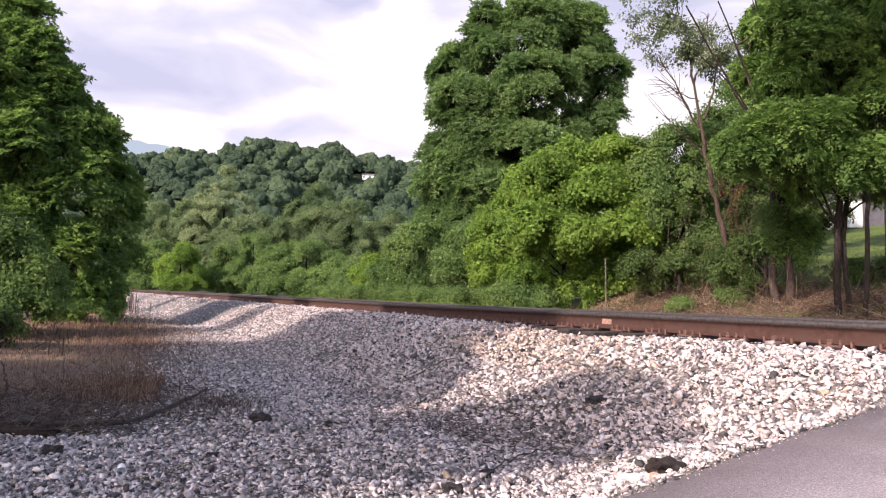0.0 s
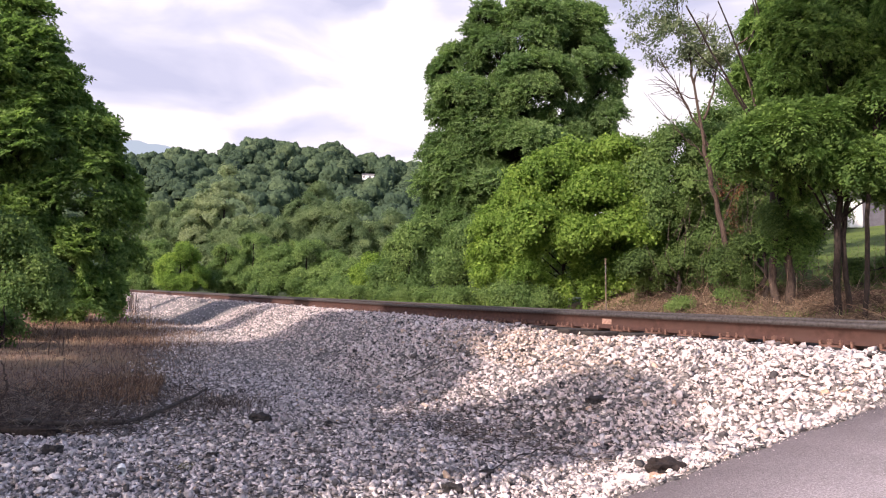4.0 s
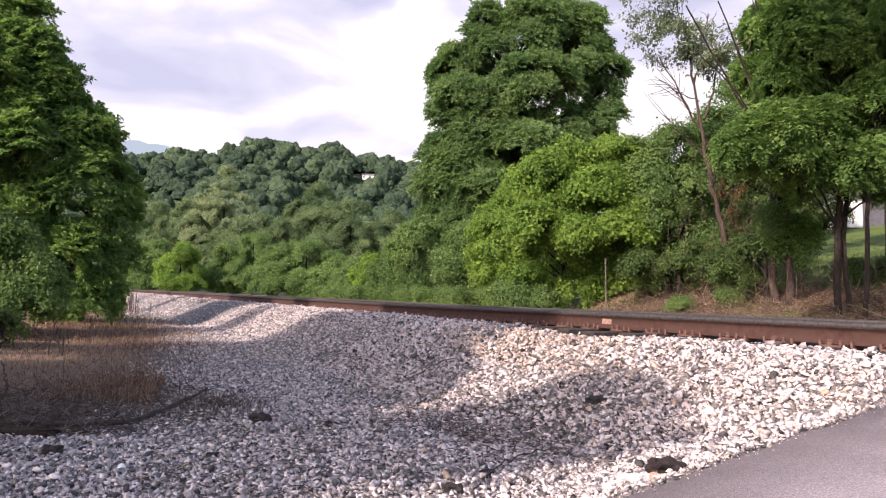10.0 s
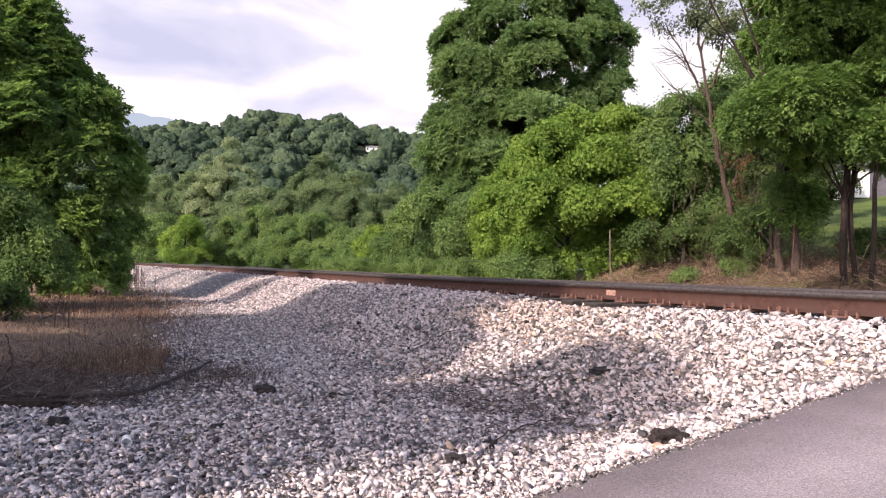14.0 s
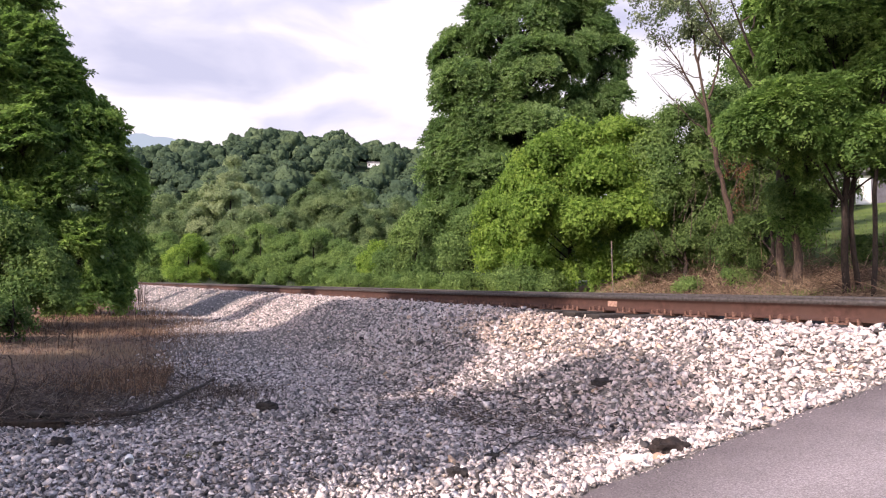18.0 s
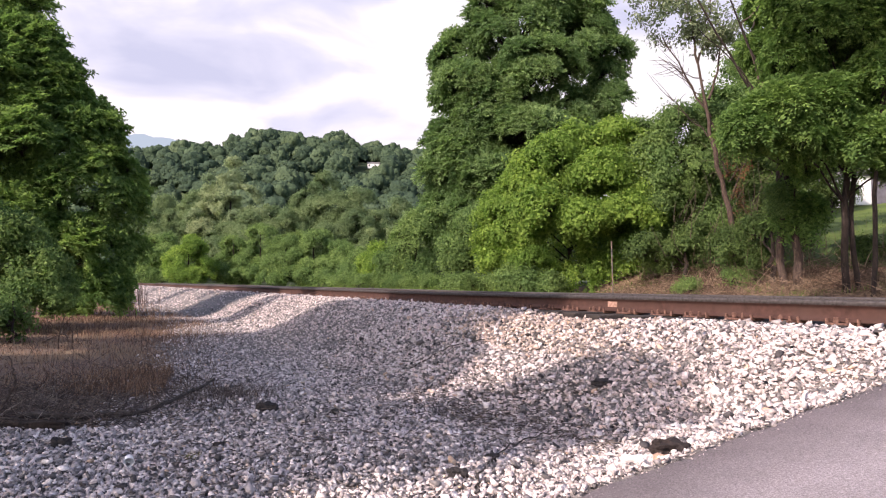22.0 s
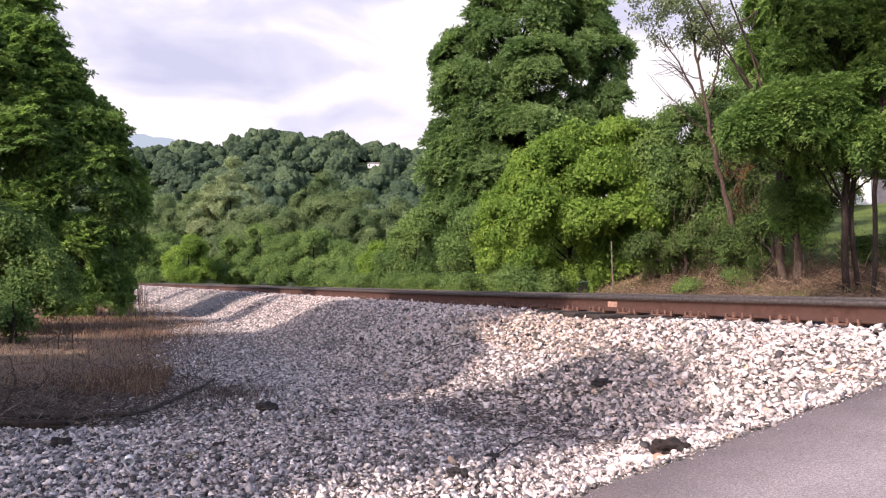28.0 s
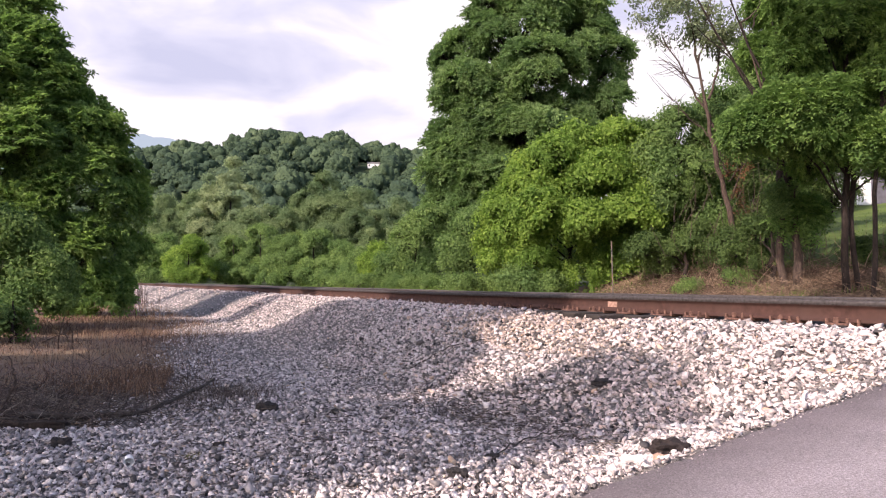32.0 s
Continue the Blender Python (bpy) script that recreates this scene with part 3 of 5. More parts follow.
# slender trees whose shade lies in bands over the far ballast
for k, (x, y, h, w) in enumerate([(-9.8, 12.2, 7.4, 0.42), (-16.6, 24.8, 8.2, 0.5), (-21.2, 33.6, 8.4, 0.55), (-26.0, 42.2, 8.6, 0.6), (-31.0, 51.0, 8.8, 0.7)]):
    tree("slender_tree", put(x, y), "slender leafy tree at the edge of the ditch", "tree", leaning(h - 0.6), [(0, 0, h * 0.42, w, w, h * 0.16), (0.1, 0, h * 0.64, w, w, h * 0.16), (0, 0, h * 0.86, w * 0.8, w * 0.8, h * 0.13)],
         "shade", 44, 0.38, 130 + k, group="ditch-side trees", radii=(0.1, 0.03), limb=0.03, inner=0.2)
# added behind the camera, out of view, to shade the right bank and trunks
tree("shade_tree", put(-3.5, -6.5), "unseen very tall tree with one long limb, added to shade the right bank", "tree", [(0, 0, -0.2), (0, 0, 6), (-0.2, 1.5, 10.5), (-0.5, 4.6, 12.6)],
     [(-0.6, 5.4, 12.8, 1.4, 1.2, 0.6), (-0.6, 5.4, 17.0, 1.6, 1.3, 0.9)], "shade", 44, 0.7, 104, group="roadside trees", radii=(0.3, 0.2, 0.06), limb=0.07, inner=0.3)

# the big tree beyond the track
tree("big_walnut_tree", put(3.6, 30.0), "big spreading walnut tree behind the track", "tree", leaning(11.0, -0.2),
     [(2.7, 0, 12.4, 1.1, 1.1, 1.0), (-0.3, 0.6, 9.8, 1.2, 1.0, 0.9), (-0.3, 0.6, 8.3, 1.2, 1.0, 0.9), (3.6, -0.2, 10.6, 1.2, 1.1, 0.8), (0.3, 0, 12.2, 2.0, 1.8, 1.6), (-1.3, 0, 11.2, 1.6, 1.6, 1.2), (2.2, 0, 10.9, 2.0, 1.8, 1.5), (-2.4, -0.3, 9.2, 1.8, 1.7, 1.0), (0.3, -1.2, 9.4, 2.2, 1.7, 1.5),
      (3.3, 0, 8.3, 1.5, 1.5, 1.0), (-2.7, 0, 6.9, 1.7, 1.5, 1.0), (0.6, -0.9, 7.0, 2.3, 1.8, 1.2), (-3.3, 0, 5.2, 1.5, 1.4, 1.0), (-1.3, -0.8, 5.0, 2.0, 1.5, 1.2),
      (-2.0, -0.8, 3.2, 2.2, 1.7, 1.3), (2.4, -0.3, 6.4, 1.6, 1.4, 1.0), (-3.3, 0, 10.3, 0.9, 0.8, 0.6), (3.6, 0.1, 9.6, 0.8, 0.8, 0.6), (3.5, 0, 7.2, 0.7, 0.8, 0.5), (-3.2, 0, 8.6, 0.8, 0.8, 0.6), (-3.6, 0, 6.4, 0.9, 0.9, 0.7), (-2.6, 0, 10.9, 1.1, 0.9, 0.8), (-2.2, 0, 11.9, 0.8, 0.7, 0.6), (3.2, 0, 11.6, 0.8, 0.8, 0.6), (1.9, 0, 13.0, 1.0, 0.9, 0.7), (-1.7, 0, 12.7, 0.9, 0.8, 0.6), (1.2, -0.5, 5.4, 2.2, 1.5, 1.3), (-0.9, -0.4, 7.0, 1.8, 1.5, 1.3), (-2.3, -0.2, 4.4, 1.8, 1.4, 1.3), (-3.2, -0.2, 3.9, 1.4, 1.3, 1.0), (-1.6, -0.2, 8.2, 2.0, 1.6, 1.3), (1.8, -0.3, 7.9, 2.0, 1.6, 1.2), (-2.6, -0.2, 6.0, 1.7, 1.4, 1.1)],
     "big", 390, 0.66, 4, sway=1.3, radii=(0.38, 0.08), limb=0.08, inner=0.66)

# shrubs along the far side of the track
SHRUBS = [
    # name, x, y, lobes, kit, count, size, label
    ("maple_bush", 3.3, 18.0, [(0, 0, 2.2, 1.9, 1.3, 1.2), (0.9, 0, 3.5, 1.2, 1.1, 0.9), (-0.9, 0, 3.0, 1.1, 1.1, 0.9), (1.2, -0.4, 2.3, 1.1, 1.0, 0.9), (-1.3, -0.2, 1.6, 0.9, 0.9, 0.9), (0.3, 0.3, 4.1, 0.8, 0.8, 0.5), (-0.9, -1.4, 2.1, 0.8, 0.7, 0.55), (0.1, -1.5, 1.95, 0.8, 0.7, 0.5), (1.1, -1.3, 2.1, 0.8, 0.7, 0.55), (0.4, -0.9, 3.1, 1.0, 0.7, 0.6), (-1.9, -0.2, 1.2, 0.9, 0.8, 0.8), (-1.7, 0, 2.2, 0.9, 0.8, 0.7), (1.7, -0.1, 3.2, 0.9, 0.8, 0.8), (1.9, -0.2, 2.2, 0.9, 0.8, 0.8), (1.2, 0, 4.2, 0.8, 0.8, 0.5), (1.9, 0, 3.9, 0.6, 0.6, 0.5), (-0.6, -0.4, 3.7, 0.7, 0.7, 0.5), (-1.2, -0.6, 0.8, 0.9, 0.6, 0.7), (0.1, -0.7, 0.8, 0.9, 0.6, 0.7), (1.3, -0.6, 0.9, 0.9, 0.6, 0.7)], "bright", 245, 0.62, "bright yellow-green leafy maple bush behind the track"),
    ("dogwood_bush", 5.9, 17.6, [(0, 0, 2.6, 1.1, 1.1, 1.3), (-0.8, 0.1, 3.3, 0.8, 0.8, 0.9), (0.2, 0, 3.7, 0.9, 0.9, 0.7), (0.7, 0, 1.7, 1.0, 1.0, 0.9), (-0.6, -0.2, 1.9, 0.8, 0.8, 0.9), (0.1, -0.3, 0.9, 1.0, 0.7, 0.5), (1.0, -0.1, 3.0, 0.8, 0.8, 0.9), (1.1, 0, 3.9, 0.7, 0.7, 0.6)], "mid", 120, 0.62, "dense grey-green bush behind the track"),
    ("dogwood_bush", 7.6, 19.0, [(0, 0, 2.4, 1.2, 1.1, 1.5), (0.2, 0, 4.2, 1.1, 0.9, 1.0), (0.9, 0, 1.3, 1.0, 1.0, 0.9), (-0.8, -0.2, 1.2, 0.9, 0.8, 0.8)], "mid", 70, 0.66, "tall dense bush behind the half-dead tree"),
    ("dogwood_bush", 9.2, 19.5, [(0, 0, 1.6, 1.0, 1.1, 1.5), (-0.2, 0, 4.0, 1.3, 0.9, 1.2), (0.2, 0, 5.4, 1.2, 1.0, 0.9)], "mid", 60, 0.66, "tall dense bush below the locust leaves"),
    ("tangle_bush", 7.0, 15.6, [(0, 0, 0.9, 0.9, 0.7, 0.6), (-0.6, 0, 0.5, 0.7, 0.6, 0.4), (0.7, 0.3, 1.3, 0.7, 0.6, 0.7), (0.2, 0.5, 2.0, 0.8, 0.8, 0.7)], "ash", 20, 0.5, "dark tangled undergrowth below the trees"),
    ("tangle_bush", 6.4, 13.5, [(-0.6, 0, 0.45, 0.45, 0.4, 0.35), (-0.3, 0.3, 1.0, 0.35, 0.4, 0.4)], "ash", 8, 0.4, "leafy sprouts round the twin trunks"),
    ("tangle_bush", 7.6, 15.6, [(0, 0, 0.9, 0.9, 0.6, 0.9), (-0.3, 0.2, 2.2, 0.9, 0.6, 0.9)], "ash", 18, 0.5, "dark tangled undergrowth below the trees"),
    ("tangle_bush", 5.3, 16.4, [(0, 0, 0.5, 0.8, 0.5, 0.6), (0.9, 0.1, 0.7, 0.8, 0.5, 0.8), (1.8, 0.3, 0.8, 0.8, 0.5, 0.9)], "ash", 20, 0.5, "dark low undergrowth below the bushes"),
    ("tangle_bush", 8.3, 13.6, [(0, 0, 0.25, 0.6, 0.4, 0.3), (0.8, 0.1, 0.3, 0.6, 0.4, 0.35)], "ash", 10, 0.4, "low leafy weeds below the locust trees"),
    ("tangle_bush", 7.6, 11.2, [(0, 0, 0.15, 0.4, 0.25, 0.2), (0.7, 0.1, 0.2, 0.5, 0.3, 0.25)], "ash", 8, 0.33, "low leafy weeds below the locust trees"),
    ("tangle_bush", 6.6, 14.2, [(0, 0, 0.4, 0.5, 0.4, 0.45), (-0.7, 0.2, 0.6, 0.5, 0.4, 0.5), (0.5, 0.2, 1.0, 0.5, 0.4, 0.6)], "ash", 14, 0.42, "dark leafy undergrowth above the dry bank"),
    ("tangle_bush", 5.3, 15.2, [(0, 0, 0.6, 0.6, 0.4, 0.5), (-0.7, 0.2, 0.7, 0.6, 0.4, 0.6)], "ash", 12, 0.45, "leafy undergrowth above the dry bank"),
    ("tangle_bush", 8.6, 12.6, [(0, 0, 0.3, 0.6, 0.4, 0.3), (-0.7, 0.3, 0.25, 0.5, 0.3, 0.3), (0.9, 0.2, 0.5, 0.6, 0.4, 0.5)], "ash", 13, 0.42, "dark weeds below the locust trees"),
    ("tangle_bush", 5.1, 14.3, [(0, 0, 0.15, 0.35, 0.25, 0.2)], "mid", 6, 0.33, "small tuft of green weeds on the dry bank"),
    ("tangle_bush", 5.75, 13.8, [(0, 0, 0.25, 0.3, 0.25, 0.25), (0.4, 0, 0.2, 0.3, 0.2, 0.2)], "mid", 8, 0.33, "small tuft of green weeds on the dry bank"),
    ("hedge_bush", 0.7, 25.0, [(0, 0, 1.6, 1.1, 1.1, 1.2), (0.5, 0, 2.6, 0.9, 0.9, 0.7), (1.5, -0.2, 1.1, 0.9, 0.9, 0.9)], "mid", 46, 0.7, "rounded green hedgerow bush"),
    ("hedge_bush", -1.1, 28.0, [(0, 0, 1.7, 1.3, 1.2, 1.4), (0.5, 0, 2.9, 1.1, 1.1, 0.8), (-0.9, 0, 1.1, 0.9, 0.9, 0.9)], "mid", 52, 0.75, "rounded green hedgerow bush"),
    ("sapling_bush", -3.3, 33.0, [(0, 0, 1.2, 0.9, 0.9, 0.8), (0.2, 0, 1.9, 0.6, 0.6, 0.5)], "bright", 24, 0.65, "small bright green sapling by the track"),
    ("hedge_bush", 2.3, 23.4, [(0, 0, 1.5, 1.1, 1.0, 1.1), (0.2, 0.2, 2.7, 1.0, 1.0, 0.8)], "mid", 38, 0.7, "rounded green hedgerow bush"),
    ("hedge_bush", 4.6, 21.0, [(-1.6, 0, 0.9, 0.9, 0.7, 0.8), (0, 0.2, 1.0, 1.2, 0.7, 0.9), (1.3, 0, 1.0, 0.9, 0.7, 0.9)], "mid", 36, 0.66, "dark low bushes in the shade of the maple"),
    ("backing_bush", 7.2, 27.0, [(0, 0, 1.8, 2.2, 1.3, 1.8), (-1.8, 0, 2.6, 1.6, 1.2, 1.6), (1.6, 0, 2.8, 1.6, 1.2, 2.0), (0.4, 0, 4.4, 1.6, 1.2, 1.2)], "far", 56, 0.66, "tall dark thicket behind the maple bush"),
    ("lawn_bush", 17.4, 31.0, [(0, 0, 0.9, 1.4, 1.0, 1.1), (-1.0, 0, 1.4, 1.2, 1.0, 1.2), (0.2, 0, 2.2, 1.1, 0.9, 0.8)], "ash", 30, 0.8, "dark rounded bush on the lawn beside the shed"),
    ("backing_bush", 24.0, 41.0, [(0, 0, 1.6, 2.6, 1.6, 1.6), (2.2, 0, 2.4, 2.4, 1.6, 1.8), (0.4, 0, 3.8, 2.4, 1.6, 1.4), (-2.0, 0, 2.0, 2.0, 1.5, 1.6)], "far", 60, 0.7, "dark thicket behind the white shed"),
    ("backing_bush", 3.6, 25.0, [(0, 0, 2.7, 1.5, 1.0, 1.3), (-0.6, 0, 1.4, 1.3, 1.0, 1.0)], "far", 22, 0.66, "dark thicket behind the maple bush"),
    ("backing_bush", 11.0, 24.5, [(0, 0, 1.8, 1.6, 1.3, 1.8), (-1.4, 0, 3.0, 1.4, 1.2, 1.6), (0.6, 0, 4.4, 1.4, 1.2, 1.4), (0.2, 0, 6.5, 1.5, 1.1, 1.3), (0.9, 0, 8.4, 1.3, 1.0, 1.2)], "far", 66, 0.66, "tall dark thicket behind the maple bush"),
    ("weedy_bush", 1.9, 17.2, [(0, 0, 0.5, 0.7, 0.6, 0.5), (0.7, -0.2, 0.4, 0.5, 0.5, 0.4)], "mid", 20, 0.5, "fresh green weeds at the foot of the bushes"),
    ("weedy_bush", 0.6, 22.0, [(0, 0, 0.4, 0.9, 0.6, 0.4), (1.0, -0.2, 0.4, 0.5, 0.5, 0.4)], "mid", 20, 0.5, "fresh green weeds at the foot of the bushes"),
    ("weedy_bush", -1.6, 26.5, [(0, 0, 0.4, 0.9, 0.6, 0.4), (1.0, -0.2, 0.4, 0.5, 0.5, 0.4)], "mid", 18, 0.5, "fresh green weeds at the foot of the bushes"),
]
for k in range(3, 9):
    wx, wy = xy(10.5 + 0.25 * (k % 3), 12.5 + 2.3 * k)
    SHRUBS.append(("weedy_bush", wx, wy, [(0, 0, 0.4, 0.8, 0.5, 0.45), (0.9, 0.1, 0.45, 0.7, 0.5, 0.45)], "mid", 9, 0.45, "green weeds along the far side of the track"))
for k, (nm, x, y, lobes, kit, count, size, label) in enumerate(SHRUBS):
    tree(nm, put(x, y), label, "bush", leaning(max(l[2] for l in lobes)), lobes, kit, count, size, 200 + k, group="hedgerow bushes",
         radii=(0.07, 0.02), limb=0.025, sway=1.2 if kit == "bright" else 0.8)

# locust trees with hanging leaves over the bank
tree("locust_tree", put(6.73, 11.6), "tall locust tree with drooping bright green leaves", "tree", [(0, 0, -0.2), (-0.03, 0, 1.0), (0.1, 0, 2.4), (0.1, 0, 6.0)],
     [(-1.75, -0.5, 2.75, 0.7, 0.6, 0.35), (-1.3, -0.6, 3.0, 0.7, 0.6, 0.4), (-1.1, -0.6, 2.55, 0.6, 0.5, 0.4), (-0.7, -0.6, 3.1, 0.7, 0.6, 0.45), (-1.0, -0.2, 3.95, 0.6, 0.5, 0.4), (-0.6, -0.4, 4.4, 0.7, 0.6, 0.45), (0.0, -0.4, 4.5, 0.8, 0.6, 0.5), (-0.75, -0.2, 4.95, 0.7, 0.5, 0.4), (-0.6, -0.4, 2.75, 0.8, 0.7, 0.45), (0.0, -0.5, 2.55, 0.8, 0.7, 0.5), (0.6, -0.4, 2.55, 0.8, 0.7, 0.5), (1.1, -0.3, 2.3, 0.8, 0.7, 0.5), (0.9, 0.6, 3.4, 1.1, 0.8, 0.7), (0.5, 0.5, 4.3, 1.0, 0.9, 0.8), (1.3, 0.5, 4.4, 1.1, 0.9, 0.8), (0.7, 0.4, 5.4, 1.3, 1.0, 0.8)],
     "frond", 215, 0.6, 6, sway=3.0, radii=(0.06, 0.052, 0.035), limb=0.022, inner=0.4)
tree("locust_tree", put(7.0, 11.7), "slender forked locust trunk beside the taller one", "tree", [(0, 0, -0.2), (-0.12, 0, 1.2), (-0.05, 0, 2.2), (0.3, 0, 4.5)],
     [(0.3, 0, 2.9, 0.7, 0.7, 0.5), (0.5, 0, 4.2, 0.9, 0.8, 0.6)], "frond", 24, 0.65, 7, sway=3.0, radii=(0.046, 0.042, 0.026), limb=0.025)
tree("locust_tree", put(6.8, 11.0), "thin dark locust sapling at the lane", "tree", [(0, 0, -0.2), (0.05, 0, 1.0), (0.1, 0, 2.0), (0.3, 0, 4.0)],
     [(0.4, 0, 2.5, 0.7, 0.6, 0.45), (0.4, 0, 3.6, 0.8, 0.7, 0.6)], "frond", 20, 0.65, 10, sway=3.0, radii=(0.04, 0.036, 0.026), limb=0.025)
# crown added outside the view, towards the sun, to darken the right-hand leaves
tree("locust_tree", put(9.0, 10.3), "unseen locust tree beside the bank, added to shade the leaves behind it", "tree", [(0, 0, -0.2), (-0.1, 0, 1.5), (-0.3, 0, 3.4), (-0.9, -0.4, 5.6)],
     [(-1.3, -0.2, 4.6, 1.3, 1.0, 0.8), (-0.3, 0, 3.9, 1.2, 1.0, 0.8), (0.2, -0.6, 5.6, 1.3, 1.0, 0.7), (0.9, -0.4, 5.0, 1.3, 1.0, 0.8), (-2.3, -0.9, 6.1, 1.1, 0.9, 0.5), (-1.2, -1.0, 6.0, 1.1, 0.9, 0.5)],
     "frond", 100, 0.66, 27, sway=2.4, radii=(0.12, 0.1, 0.05), limb=0.04, inner=0.3)
# living twin trunks take the paler dead-wood bark to paint them sunlit
tree("twin_trunk_tree", put(6.6, 12.9), "ivy-clad twin-trunked tree on the bank", "tree", [(0, 0, -0.2), (-0.02, 0, 1.0), (-0.15, 0.1, 2.2), (-0.9, 0.2, 5.0)],
     [(-1.2, -0.6, 2.75, 0.65, 0.6, 0.4), (-0.6, -0.7, 2.85, 0.8, 0.6, 0.45), (-0.1, -0.5, 2.35, 0.35, 0.35, 0.5), (0.3, -0.4, 2.9, 0.7, 0.6, 0.5), (0.6, 0.4, 4.0, 0.8, 0.7, 0.7), (0.8, 0.4, 4.9, 1.0, 0.8, 0.8), (0.3, 0.5, 5.7, 1.2, 0.8, 0.6), (-0.3, 0.6, 4.6, 0.5, 0.4, 0.4), (0.1, 0.1, 1.3, 0.4, 0.4, 0.6)],
     "frond", 110, 0.6, 8, sway=2.0, bark=DEAD_LIT_BARK, radii=(0.085, 0.07, 0.03, 0.015), limb=0.02, inner=0.4)
tree("twin_trunk_tree", put(6.4, 13.05), "leaning second trunk of the ivy-clad tree", "tree", [(0, 0, -0.2), (-0.08, 0, 1.0), (0.0, 0.1, 2.2), (0.25, 0.2, 5.0)],
     [(-0.05, 0, 1.6, 0.35, 0.35, 0.4)], "mid", 8, 0.4, 18, bark=DEAD_LIT_BARK, radii=(0.075, 0.06, 0.03), limb=0.03)
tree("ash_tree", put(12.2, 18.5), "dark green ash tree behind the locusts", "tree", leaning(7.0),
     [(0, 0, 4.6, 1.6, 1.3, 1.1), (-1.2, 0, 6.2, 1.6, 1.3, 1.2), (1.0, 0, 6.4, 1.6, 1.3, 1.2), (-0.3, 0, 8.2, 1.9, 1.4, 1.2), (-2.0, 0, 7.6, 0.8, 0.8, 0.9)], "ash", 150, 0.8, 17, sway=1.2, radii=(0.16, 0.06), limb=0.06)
twin = [o for o in scene.objects if o.name.startswith("twin_trunk_tree")][0]
lrng = np.random.default_rng(19)
# these limbs take the dark bark, which paints them as shaded
for pts, r in (([(-0.12, 0, 1.7), (-0.55, -0.2, 2.9), (-1.15, -0.3, 3.9), (-2.1, -0.4, 5.5)], 0.036), ([(-0.1, 0, 1.8), (-0.35, -0.2, 3.0), (-0.85, -0.3, 4.1), (-1.5, -0.4, 5.6)], 0.03),
               ([(-0.1, 0, 1.9), (-0.2, -0.2, 3.2), (-0.42, -0.3, 4.4), (-0.85, -0.4, 5.8)], 0.03), ([(-0.05, 0, 2.0), (0.0, -0.2, 3.4), (-0.2, -0.3, 5.6)], 0.026), ([(-0.8, -0.25, 3.5), (-1.25, -0.3, 4.1), (-1.9, -0.3, 4.7)], 0.018),
               ([(-0.9, -0.3, 4.7), (-0.75, -0.3, 5.2), (-0.8, -0.3, 5.9)], 0.016)):
    part("limb", mesh_of("limb", *tube(bent(pts, 12, 0.015, lrng), (r, r * 0.4), 7, lrng, 0.08), BARK, True), twin)
# the thin half-dead tree
dead = thing("half_dead_tree", put(6.3, 15.0), "thin half-dead tree with bare twigs and sparse leaves", "tree")
drng = np.random.default_rng(9)
dpath = bent([(0, 0, -0.2), (0.0, 0, 0.9), (-0.17, 0, 1.7), (-0.38, 0, 2.5), (-0.48, 0, 3.1), (-0.57, 0, 3.7), (-0.72, 0, 4.6)], 16, 0.02, drng)
part("trunk", mesh_of("trunk", *tube(dpath, (0.066, 0.054, 0.044, 0.024), 9, drng, 0.14), DEAD_LIT_BARK, True), dead)
for k, (a, b, r) in enumerate([((-0.35, 0, 3.1), (-1.5, 0, 5.2), 0.03), ((-0.5, 0, 3.8), (-0.1, 0.1, 5.6), 0.03), ((-0.72, 0, 4.6), (-1.1, 0, 6.4), 0.03), ((-0.72, 0, 4.6), (-0.4, 0, 6.2), 0.025),
                               ((-0.3, 0, 2.8), (-1.35, 0.1, 3.9), 0.018), ((-0.6, 0, 4.2), (-1.6, -0.1, 4.7), 0.014), ((-0.45, 0, 3.4), (-1.2, -0.1, 4.5), 0.014), ((-0.1, 0, 2.0), (0.6, 0.2, 3.0), 0.02),
                               ((-0.05, 0, 1.6), (0.25, -0.1, 3.2), 0.016), ((-0.1, 0, 2.1), (-0.4, -0.2, 2.5), 0.03)]):
    a, b = np.array(a), np.array(b)
    part("limb", mesh_of("limb", *tube(bent([a, (a + b) / 2 + [0.08, 0, -0.1], b], 9, 0.02, drng), (r, r * 0.3), 6), DEAD_LIT_BARK, True), dead)
    twigs = []
    for j in range(7):
        o = a + (b - a) * drng.uniform(0.35, 1)
        e = o + (b - a) / np.linalg.norm(b - a) * drng.uniform(0.2, 0.6) + drng.normal(0, 0.22, 3)
        twigs.append(tube(bent([o, (o + e) / 2 + drng.normal(0, 0.04, 3), e], 5), (0.008, 0.003), 4))
    part("twig_spray", mesh_of("twig_spray", *joined(twigs), DEAD_LIT_BARK, True), dead)
for k in range(34):
    c = Vector((drng.uniform(-2.1, 0.2), drng.uniform(-0.5, 0.5), drng.uniform(4.9, 7.0)))
    m = Matrix.Translation(c) @ Matrix.Rotation(drng.uniform(0, 6.28), 4, "Z")
    ob = part("bough", KIT["silver"][k % 2], dead, m)
    ob.scale = (0.75,) * 3
    ob["kind"] = "stuff"
    if k % 2:
        SWAY.append((ob, m, 2.0, drng.uniform(0, 6.28), c.copy()))
